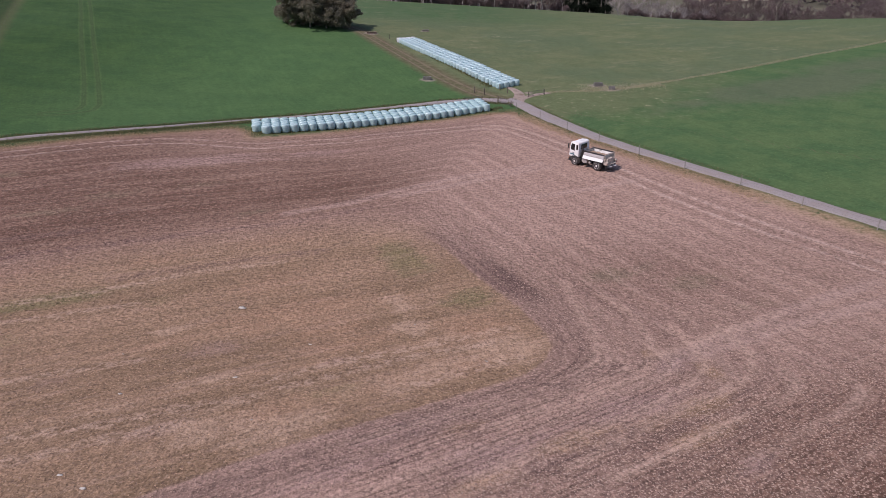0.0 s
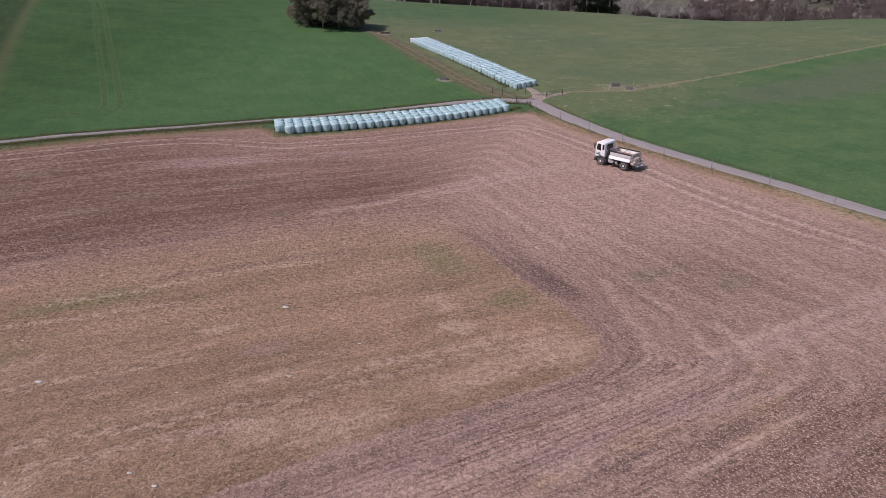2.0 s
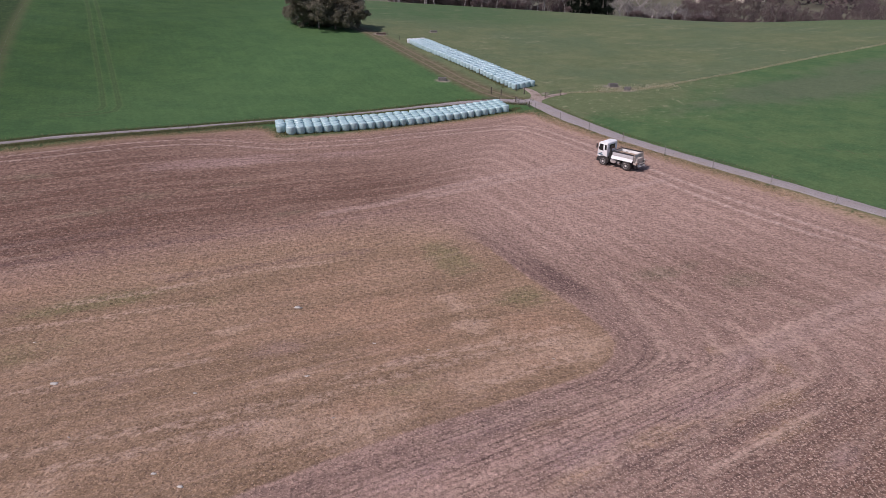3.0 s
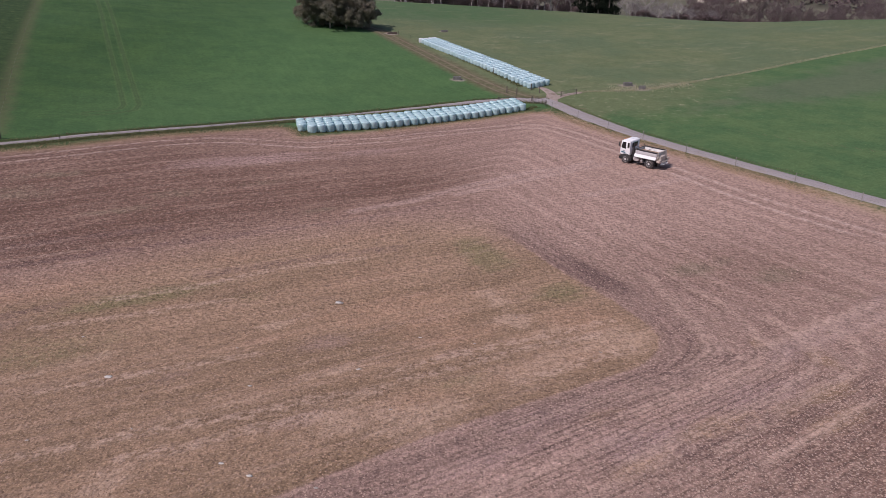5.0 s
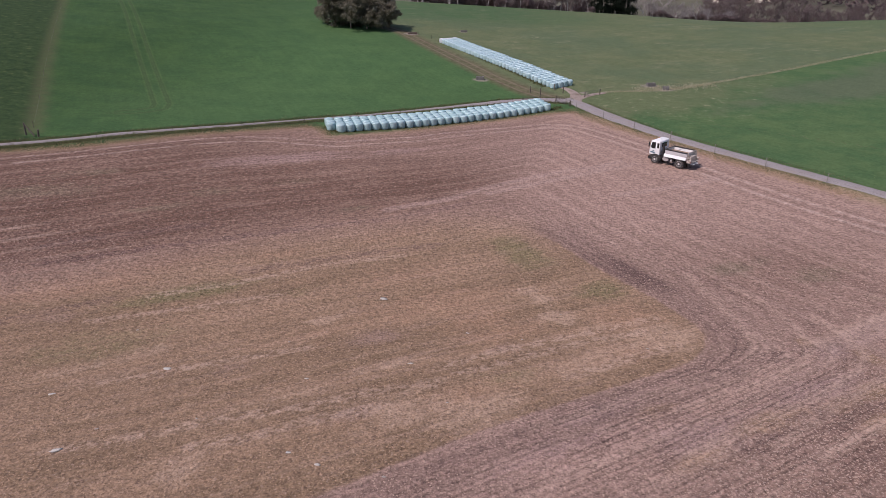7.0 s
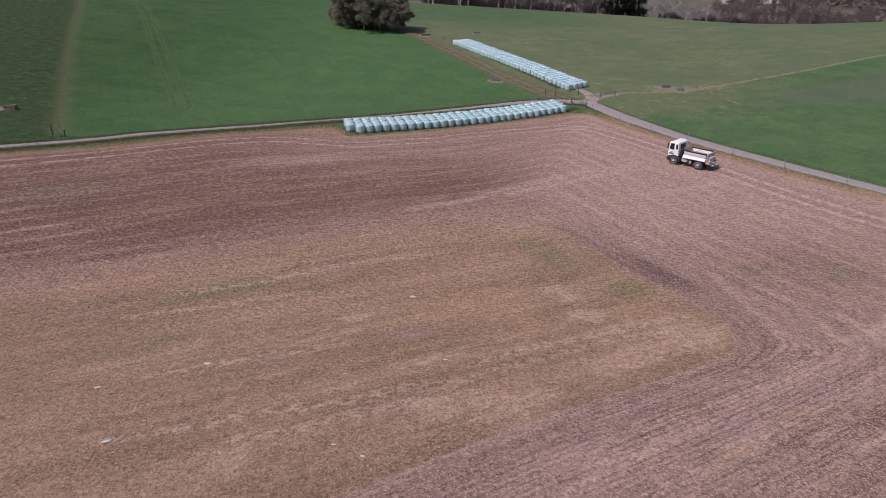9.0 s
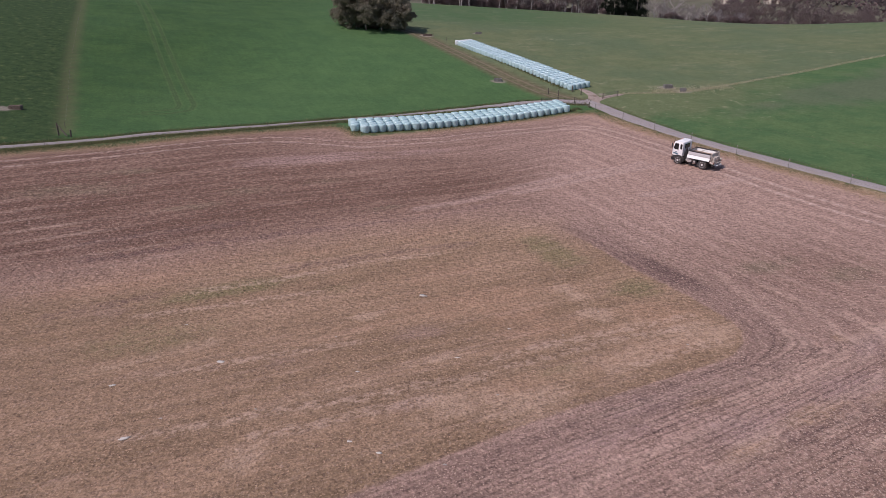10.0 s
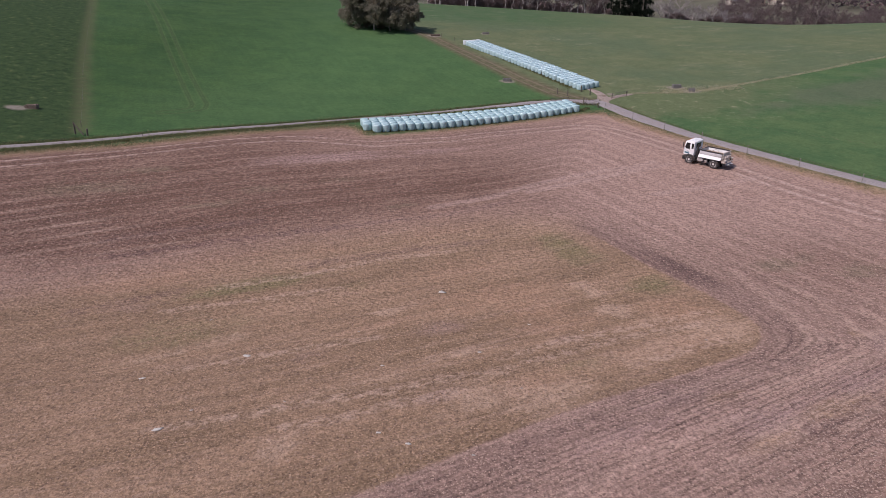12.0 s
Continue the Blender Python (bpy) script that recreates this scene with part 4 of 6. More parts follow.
# ---- wrapped bales ----
def bale_mesh(seed, wrap):
    rng = random.Random(seed)
    bm = lathe([(0.30, -0.02), (0.55, 0.0), (0.598, 0.04), (0.618, 0.14), (0.630, 0.32), (0.640, 0.54), (0.646, 0.74), (0.638, 0.87), (0.606, 0.965), (0.54, 1.022), (0.42, 1.048), (0.22, 1.058), (0.06, 1.060)], 28)
    off = Vector((rng.random() * 50, rng.random() * 50, 0))
    for v in bm.verts:
        w = noise.noise(v.co * 1.9 + off) * 0.06 + noise.noise(v.co * 6 + off) * 0.02
        out = Vector((v.co.x, v.co.y, 0))
        if out.length > 0.1:
            v.co += out.normalized() * w
        if v.co.z > 0.9:
            v.co.z += noise.noise(v.co * 3 + off) * 0.04
    me = bpy.data.meshes.new("wrapped_bale")
    bmesh.ops.recalc_face_normals(bm, faces=bm.faces[:])
    bm.to_mesh(me)
    bm.free()
    me.materials.append(wrap)
    me.shade_smooth()
    return me


BALES, BLUE_BALES, FADED_BALES = [bale_mesh(s, WRAP) for s in range(6)], [bale_mesh(s, BLUE_WRAP) for s in range(10, 15)], [bale_mesh(s, FADED_WRAP) for s in range(6, 9)]


def bale_stack(start, way, count, rows, pitch, row_pitch, shift, label, group, seed, meshes, size, step_in=False, faded=999):
    """Rows of bales stood on end, each shifted a little; the front row may start one bale in, and old ones have faded."""
    rng = random.Random(seed)
    u = Vector(way).normalized()
    n = Vector((-u.y, u.x))
    for r in range(rows):
        for i in range(-1 if step_in and r else 0, count):
            c = Vector(start) + u * (pitch * i + shift * r + rng.uniform(-0.05, 0.05)) + n * (row_pitch * r + rng.uniform(-0.06, 0.06))
            ob = new("wrapped_bale", rng.choice(meshes))
            s = size * rng.uniform(0.96, 1.03)
            ob.matrix_basis = pose(c.x, c.y, ground_at(c.x, c.y) - 0.03, rng.uniform(-2, 2), rng.uniform(-2, 2), rng.uniform(0, 360)) @ Matrix.Diagonal((s, s, rng.uniform(0.95, 1.03), 1))
            if i >= faded:
                ob.data = rng.choice(FADED_BALES)
            tagged(ob, label if i < faded else "sun-faded whitish wrapped round bale at the stack's far end", "bale", group)


bale_stack((-23.85, 83.0), (0.89, 0.456), 28, 4, 1.272, 1.17, 0.22, "pale green plastic-wrapped round bale in the field-edge row", "bales along the lane", 3, BALES, 1.0, True)
bale_stack((12.95, 113.9), (-0.4584, 0.8887), 36, 4, 1.25, 1.19, -0.12, "pale blue-green wrapped round bale in the long paddock stack", "bales in the paddock stack", 4, BLUE_BALES, 1.035, False, 35)


# ---- spreader truck ----
def tyre_wheel(parent, x, y, radius, width, side):
    """A wheel with tyre, rim and hub; side is +1 for the left flank."""
    at = pose(x, y, radius)
    w = width / 2
    bm = lathe([(radius * 0.56, -w), (radius * 0.80, -w * 1.02), (radius * 0.95, -w * 0.9), (radius, -w * 0.6), (radius, w * 0.6), (radius * 0.95, w * 0.9), (radius * 0.80, w * 1.02), (radius * 0.56, w)], 32, "y")
    for i in range(32):
        a = 2 * math.pi * i / 32
        for s in (-1, 1):
            m = Matrix.Rotation(-a, 4, "Y") @ Matrix.Translation((radius * 0.995, s * w * 0.45, 0)) @ Matrix.Rotation(s * 0.5, 4, "X") @ Matrix.Diagonal((0.05, w * 0.7, 0.05, 1))
            bmesh.ops.create_cube(bm, size=1.0, matrix=m)
    wheel = part("wheel", bm, RUBBER, parent, "dusty black truck tyre", at=at)
    o = side * w
    rim = lathe([(radius * 0.30, o * 0.2), (radius * 0.36, o * 0.55), (radius * 0.50, o * 0.8), (radius * 0.57, o * 1.03), (radius * 0.60, o * 1.03), (radius * 0.60, o * 0.3)], 28, "y")
    part("rim", rim, HUB, wheel, "dusty steel rim")
    hub = lathe([(0.17, o * 0.3), (0.165, o * 0.95), (0.12, o * 1.06), (0.03, o * 1.08)], 18, "y")
    for i in range(10):
        a = 2 * math.pi * i / 10
        rod((0.21 * math.cos(a), o * 0.4, 0.21 * math.sin(a)), (0.21 * math.cos(a), o * 0.66, 0.21 * math.sin(a)), 0.022, None, 6, hub)
    part("hub", hub, HUB, wheel)


def truck_cab(truck):
    """An upright cab-over cab with flat flanks, slightly raked screen and short visor."""
    B, F = 2.98, 4.46
    shell = [(B, 1.16), (B, 2.72), (B + 0.10, 2.82), (3.5, 2.86), (F - 0.34, 2.84), (F - 0.18, 2.76), (F - 0.06, 2.05), (F, 1.80), (F, 1.16), (F - 0.20, 1.12), (B + 0.1, 1.12)]
    cab = part("cab", prism(shell, -1.10, 1.10, 0.05), WHITE, truck, "white upright cab with a flat roof")
    part("windscreen", prism([(F - 0.17, 2.64), (F - 0.13, 2.66), (F - 0.02, 2.03), (F - 0.06, 2.01)], -0.98, 0.98, 0.01), GLASS, cab, "dark raked windscreen")
    part("visor", prism([(F - 0.22, 2.74), (F - 0.02, 2.68), (F, 2.71), (F - 0.22, 2.79)], -0.98, 0.98, 0.01), BLACK, cab, "dark sun visor")
    part("roof_hatch", box(3.40, 3.95, -0.32, 0.32, 2.84, 2.885, 0.015), WHITE, cab)
    part("rear_window", box(B - 0.015, B + 0.02, -0.62, 0.62, 2.02, 2.56, 0.03), GLASS, cab, "dark rear window")
    for i, y in enumerate((-0.55, 0.0, 0.55)):
        part("roof_light", box(4.10, 4.20, y - 0.06, y + 0.06, 2.84, 2.90, 0.015), AMBER, cab, "amber roof light")
    for s in (-1, 1):
        ys = lambda a, b: sorted((s * a, s * b))
        door = part("door", prism([(3.52, 1.20), (3.50, 2.68), (4.14, 2.68), (4.34, 2.04), (4.38, 1.60), (4.20, 1.40), (3.95, 1.20)], *ys(1.09, 1.112), 0.008), WHITE, cab, "white door with teal mark")
        part("side_window", prism([(3.60, 1.88), (3.60, 2.62), (4.12, 2.62), (4.30, 2.04), (4.14, 1.88)], *ys(1.105, 1.12), 0.006), GLASS, door, "dark door window")
        part("quarter_window", prism([(3.08, 1.98), (3.08, 2.58), (3.38, 2.58), (3.38, 1.98)], *ys(1.095, 1.112), 0.006), GLASS, cab, "dark rear side window")
        bm = prism([(3.60, 1.30), (3.62, 1.46), (4.24, 1.52), (4.30, 1.36)], *ys(1.105, 1.118), 0.004)
        prism([(3.70, 1.54), (3.74, 1.62), (4.02, 1.64), (4.0, 1.56)], *ys(1.105, 1.118), 0.004, bm)
        part("door_mark", bm, TEAL, door)
        part("door_handle", box(3.54, 3.66, *ys(1.11, 1.145), 1.84, 1.88, 0.008), BLACK, door)
        bm = rod((4.34, s * 1.08, 2.62), (4.46, s * 1.30, 2.60), 0.018)
        rod((4.38, s * 1.08, 2.06), (4.46, s * 1.30, 2.10), 0.018, None, 7, bm)
        box(4.41, 4.50, *ys(1.22, 1.40), 2.06, 2.62, 0.03, bm)
        part("mirror", bm, BLACK, cab, "black door mirror")
        ring = [(math.cos(a), math.sin(a)) for a in np.linspace(-0.15, math.pi + 0.15, 13)]
        prof = [(3.5 + 0.86 * c, 0.58 + 0.72 * q) for c, q in ring] + [(3.5 + 0.66 * c, 0.56 + 0.61 * q) for c, q in ring[::-1]]
        part("wheel_arch", prism(prof, *ys(0.82, 1.15), 0.01), BLACK, truck, "black plastic wheel arch")
        bm = box(2.88, 2.94, *ys(0.82, 1.12), 0.50, 1.15, 0.01)
        box(4.22, 4.52, *ys(0.98, 1.14), 0.46, 0.58, 0.02, bm)
        part("step", bm, BLACK, truck)
        part("headlight", box(4.46, 4.56, *ys(0.68, 1.04), 0.70, 0.88, 0.03), HUB, truck, "clear headlight")
        part("indicator", box(4.44, 4.55, *ys(1.045, 1.11), 0.72, 0.86, 0.015), AMBER, truck, "amber indicator")
    part("bumper", box(4.24, 4.55, -1.12, 1.12, 0.46, 0.93, 0.05), BLACK, truck, "dark front bumper")
    grille = part("grille", box(4.43, 4.49, -0.92, 0.92, 1.04, 1.72, 0.03), BLACK, cab, "black slatted grille")
    for i in range(5):
        part("slat", box(4.485, 4.51, -0.85, 0.85, 1.10 + i * 0.12, 1.16 + i * 0.12, 0.01), BLACK if i % 2 else STEEL, grille)


def spreader_truck(m):
    truck = tagged(new("spreader_truck"), "white cab-over spreader truck with dusty hopper on stubble", "truck")
    # frame
    bm = box(-1.35, 4.45, -0.48, -0.36, 0.72, 0.98, 0.015)
    box(-1.35, 4.45, 0.36, 0.48, 0.72, 0.98, 0.015, bm)
    for x in (-1.2, -0.5, 0.8, 1.9, 2.9, 4.2):
        box(x - 0.06, x + 0.06, -0.4, 0.4, 0.76, 0.94, 0.01, bm)
    part("chassis", bm, STEEL, truck)
    for x, name in ((3.5, "front_axle"), (0.0, "rear_axle")):
        bm = lathe([(0.09, -0.95), (0.10, -0.25), (0.24, -0.12), (0.26, 0.0), (0.24, 0.12), (0.10, 0.25), (0.09, 0.95)], 14, "y")
        part(name, bm, STEEL, truck, at=pose(x, 0, 0.55))
    for s in (-1, 1):
        tyre_wheel(truck, 3.5, s * 1.00, 0.58, 0.38, s)
        tyre_wheel(truck, 0.0, s * 0.95, 0.63, 0.48, s)
    # behind the cab
    bm = rod((2.62, 0.74, 1.0), (2.62, 0.74, 3.05), 0.10, None, 12)
    rod((2.62, 0.74, 1.6), (2.62, 0.74, 2.5), 0.15, None, 12, bm)
    rod((2.62, 0.74, 3.03), (2.54, 0.74, 3.22), 0.085, None, 12, bm)
    part("exhaust", bm, STEEL, truck, "black upright exhaust stack")
    # dark block added to stand in for the dark gap behind the cab
    bm = box(2.50, 2.86, -0.95, 0.80, 0.8, 1.95, 0.03)
    for z in (1.15, 1.4, 1.65):
        rod((2.62, -0.7, z), (2.62, 0.6, z + 0.12), 0.035, None, 6, bm)
    part("hydraulic_pack", bm, STEEL, truck, "dark block and bars filling the gap behind the cab")
    bm = lathe([(0.02, 0.52), (0.27, 0.54), (0.30, 0.58), (0.30, 1.08), (0.27, 1.12), (0.02, 1.13)], 20, "y")
    bmesh.ops.scale(bm, vec=(1.5, 1, 0.95), verts=bm.verts[:])
    part("fuel_tank", bm, ALLOY, truck, "dusty alloy fuel tank", at=pose(1.98, 0, 0.86))
    bm = box(0.85, 1.35, 0.60, 1.06, 0.62, 1.05, 0.03)
    part("toolbox", bm, STEEL, truck)
    bm = lathe([(0.02, 0.62), (0.15, 0.63), (0.16, 0.66), (0.16, 1.10), (0.15, 1.13), (0.02, 1.14)], 16, "y")
    part("air_tank", bm, ALLOY, truck, at=pose(1.15, 0, 0.82))
    bm = box(1.0, 2.35, -1.08, -0.56, 0.60, 1.08, 0.05)
    part("side_tank", bm, ALLOY, truck)
    # hopper: open trough with sloping flanks, rim, floor of dust
    L0, L1 = -1.0, 2.14
    bm = bmesh.new()
    outer = [(0.40, 1.10), (1.02, 1.62), (1.14, 1.78), (1.16, 1.84), (1.10, 1.86), (1.13, 2.46)]
    inner = [(1.06, 2.46), (1.03, 1.86), (0.36, 1.30)]
    prof = outer + inner
    full = [(y, z) for y, z in prof] + [(-y, z) for y, z in prof[::-1]]
    rings = [[bm.verts.new((x, y, z)) for y, z in full] for x in (L0, L1)]
    n = len(full)
    for i in range(n):
        bm.faces.new((rings[0][i], rings[0][(i + 1) % n], rings[1][(i + 1) % n], rings[1][i]))
    bm.faces.new(rings[0]), bm.faces.new(rings[1][::-1])
    hopper = part("hopper", bm, WHITE, truck, "white open hopper with pale dusty inside")
    for x in (L0, L1):
        part("end_panel", prism([(x - 0.03, 1.1), (x - 0.03, 2.42), (x + 0.03, 2.42), (x + 0.03, 1.1)], -1.06, 1.06, 0.01), ALLOY, hopper)
    for s in (-1, 1):
        part("rim_rail", box(L0 - 0.06, L1 + 0.06, *sorted((s * 1.05, s * 1.17)), 2.36, 2.54, 0.02), STEEL, hopper, "dark rim rail")
        part("side_rail", box(L0 - 0.03, L1 + 0.03, *sorted((s * 1.10, s * 1.20)), 1.80, 1.88, 0.015), ALLOY, hopper)
        ys = sorted((s * 1.125, s * 1.15))
        part("upper_panel", prism([(L0, 1.90), (L0, 2.30), (L1, 2.30), (L1, 1.90)], *ys, 0.008), PANEL, hopper, "light grey upper side panel")
        ys = sorted((s * 1.19, s * 1.215))
        skirt = prism([(L0 - 0.02, 1.34), (L0 - 0.02, 1.80), (L1 + 0.05, 1.80), (L1 + 0.05, 1.30)], *ys, 0.008)
        for v in skirt.verts:
            v.co.y += s * (0.16 if v.co.z < 1.55 else 0.0)
        part("lower_panel", skirt, WHITE, hopper, "clean white side skirt")
        bm = prism([(-0.86, 1.10), (-0.74, 1.38), (0.74, 1.38), (0.86, 1.10), (0.80, 1.10), (0.70, 1.34), (-0.70, 1.34), (-0.80, 1.10)], *sorted((s * 0.74, s * 1.20)), 0.01)
        part("mudguard", bm, BLACK, truck)
        part("mud_flap", box(-0.80, -0.77, *sorted((s * 0.80, s * 1.22)), 0.32, 1.05, 0.006), BLACK, truck)
    bm = rod((L1 - 0.02, -1.05, 2.50), (L1 - 0.02, 1.05, 2.50), 0.05)
    rod((L1 - 0.02, -1.05, 2.46), (L1 + 0.02, -0.95, 2.74), 0.03, None, 6, bm)
    rod((L1 - 0.02, 1.05, 2.46), (L1 + 0.02, 0.95, 2.74), 0.03, None, 6, bm)
    rod((L1 + 0.02, -0.95, 2.74), (L1 + 0.02, 0.95, 2.74), 0.03, None, 6, bm)
    rod((0.7, -1.05, 2.47), (0.7, 1.05, 2.47), 0.03, None, 6, bm)
    part("cover_frame", bm, GALV, hopper)
    bm = bmesh.new()
    bmesh.ops.create_grid(bm, x_segments=24, y_segments=14, size=0.5)
    for v in bm.verts:
        v.co = Vector((0.57 + v.co.x * 3.0, v.co.y * 2.04, 1.92 + 0.16 * (1 - (2 * v.co.y) ** 2) + 0.10 * noise.noise(Vector((v.co.x * 6, v.co.y * 4, 1)))))
    part("load", bm, DUST, truck, "pale brown fertiliser left in hopper")
    # spreading gear at the tail
    bm = box(-1.42, -1.02, -0.62, 0.62, 0.92, 1.42, 0.03)
    box(-1.50, -1.10, -0.28, 0.28, 1.40, 1.95, 0.03, bm)
    part("feed_gate", bm, DUSTED, truck, "dusty feed gate")
    for s in (-1, 1):
        bm = lathe([(0.40, 0.0), (0.40, 0.02), (0.10, 0.05), (0.06, 0.16)], 20)
        for i in range(4):
            a = math.pi / 2 * i
            box(0.05, 0.38, -0.015, 0.015, 0.02, 0.10, 0, bm) if i == 0 else rod((0.05 * math.cos(a), 0.05 * math.sin(a), 0.06), (0.38 * math.cos(a), 0.38 * math.sin(a), 0.06), 0.03, None, 4, bm)
        part("spinner_disc", bm, HUB, truck, "pale spinning disc", at=pose(-1.50, s * 0.46, 0.72))
        bm = box(-1.55, -1.05, *sorted((s * 0.86, s * 1.12)), 0.95, 1.22, 0.02)
        rod((-1.1, s * 1.0, 1.2), (-1.3, s * 1.0, 2.1), 0.03, None, 6, bm)
        part("tail_frame", bm, DUSTED, truck, "dusty pale tail frame")
        part("tail_light", box(-1.58, -1.54, *sorted((s * 0.90, s * 1.10)), 1.02, 1.14, 0.01), RED, truck, "red tail light")
    bm = box(-1.72, -1.42, -1.0, 1.0, 0.98, 1.06, 0.02)
    for y in (-0.9, -0.45, 0.0, 0.45, 0.9):
        rod((-1.70, y, 1.0), (-1.05, y * 0.9, 1.75), 0.025, None, 6, bm)
    part("guard_bar", bm, DUSTED, truck, "dusty guard bars")
    for s in (-1, 1):
        bm = rod((-1.08, s * 1.02, 0.95), (-1.16, s * 1.02, 2.62), 0.045, None, 7)
        rod((-1.16, s * 1.02, 2.60), (-1.16, 0, 2.60), 0.04, None, 7, bm)
        rod((-1.30, s * 0.55, 1.2), (-1.22, s * 1.0, 2.3), 0.035, None, 6, bm)
        box(-1.46, -1.16, *sorted((s * 0.30, s * 0.78)), 1.50, 1.86, 0.03, bm)
        box(-1.66, -1.30, *sorted((s * 0.70, s * 1.08)), 1.30, 1.50, 0.03, bm)
        part("tail_gear", bm, DUSTED, truck, "lime-crusted brackets and housings")
        bm = box(-1.52, -1.20, *sorted((s * 0.66, s * 0.98)), 0.52, 0.90, 0.03)
        rod((-1.36, s * 0.82, 0.9), (-1.36, s * 0.82, 1.4), 0.06, None, 8, bm)
        part("drive_motor", bm, STEEL, truck, "grimy hydraulic motor")
    # proportions of this make: low short cab, slim body
    def fitted(v):
        x = 3.5 + (v.x - 3.5) * 0.78 if v.x > 3.5 else v.x * 0.92 if v.x < 0 else v.x
        return Vector((x, v.y * 0.96, 1.0 + (v.z - 1.0) * 0.80 if v.z > 1.0 else v.z))

    for ob in truck.children_recursive:
        if ob.name.split(".")[0] in ("wheel", "rim", "hub"):
            continue
        if ob.matrix_basis.translation.length > 0:
            ob.matrix_basis = Matrix.Translation(fitted(ob.matrix_basis.translation))
        else:
            for v in ob.data.vertices:
                v.co = fitted(v.co)
    truck_cab(truck)
    for ob in truck.children_recursive:
        if "cab" in (ob.name.split(".")[0], ob.parent.name.split(".")[0], ob.parent.parent.name.split(".")[0] if ob.parent.parent else ""):
            for v in ob.data.vertices:
                if v.co.z > 1.16:
                    v.co.z = 1.16 + (v.co.z - 1.16) * 1.13
    truck.matrix_basis = m
    return truck


TRUCK_REAR, TRUCK_FRONT = Vector((17.2, 67.8)), Vector((15.05, 70.3))
heading = (TRUCK_FRONT - TRUCK_REAR).normalized()
axle = TRUCK_REAR + Vector((heading.y, -heading.x)) * 1.12
yaw = math.degrees(math.atan2(heading.y, heading.x))
slope = math.degrees(math.atan2(ground_at(*(axle + heading * 3.5)) - ground_at(*axle), 3.5))
cross = math.degrees(math.atan2(ground_at(axle.x - heading.y, axle.y + heading.x) - ground_at(axle.x + heading.y, axle.y - heading.x), 2.0))
spreader_truck(pose(axle.x, axle.y, ground_at(*axle) + 0.0, 0, 0, yaw) @ pose(0, 0, 0, cross, -slope, 0) @ Matrix.Scale(0.885, 4))


# ---- trees ----
def branches(bm, rng, a, way, length, radius, depth, tips, bend=0.35, sides=6):
    """A limb that bends, tapers and forks."""
    steps = 3
    p, w = Vector(a), Vector(way).normalized()
    for i in range(steps):
        q = p + w * (length / steps)
        r0 = radius * (1 - 0.35 * i / steps)
        rod(p, q, r0, radius * (1 - 0.35 * (i + 1) / steps), sides, bm)
        p = q
        w = (w + Vector((rng.uniform(-bend, bend), rng.uniform(-bend, bend), rng.uniform(-bend * 0.4, bend * 0.6)))).normalized()
        if depth > 0 and i > 0:
            side = Vector((rng.uniform(-1, 1), rng.uniform(-1, 1), rng.uniform(0.0, 0.7))).normalized()
            branches(bm, rng, p, (w * 0.6 + side).normalized(), length * rng.uniform(0.5, 0.7), radius * 0.5, depth - 1, tips, bend, max(3, sides - 1))
    tips.append(p)
    if depth > 0:
        for s in range(2):
            side = Vector((rng.uniform(-1, 1), rng.uniform(-1, 1), rng.uniform(0.1, 0.8))).normalized()
            branches(bm, rng, p, (w * 0.7 + side * 0.8).normalized(), length * rng.uniform(0.55, 0.75), radius * 0.55, depth - 1, tips, bend, max(3, sides - 1))


def leaf_mesh(name, centres, radii, per, size, material, seed, squash=0.75, long=1.6):
    """Leaf sprays scattered through clumps, denser towards each clump's skin."""
    rng = np.random.RandomState(seed)
    c = np.repeat(np.asarray(centres, float), per, 0)
    r = np.repeat(np.asarray(radii, float), per)
    d = rng.normal(size=c.shape)
    d /= np.linalg.norm(d, axis=1)[:, None]
    p = c + d * (r * rng.uniform(0.15, 1.22, len(r)) ** 0.7)[:, None] * np.array((1, 1, squash))
    n = d + rng.normal(scale=0.75, size=d.shape)
    n /= np.linalg.norm(n, axis=1)[:, None]
    t = np.cross(n, rng.normal(size=n.shape))
    t /= np.linalg.norm(t, axis=1)[:, None]
    b = np.cross(n, t)
    s = size * rng.uniform(0.5, 1.25, len(r))[:, None]
    v = np.stack((p - t * s * long, p - b * s * 0.6, p + t * s * long, p + b * s * 0.6), 1).reshape(-1, 3)
    f = np.arange(len(v)).reshape(-1, 4)
    me = bpy.data.meshes.new(name)
    fill_mesh(me, v, f, False)
    me.materials.append(material)
    return me


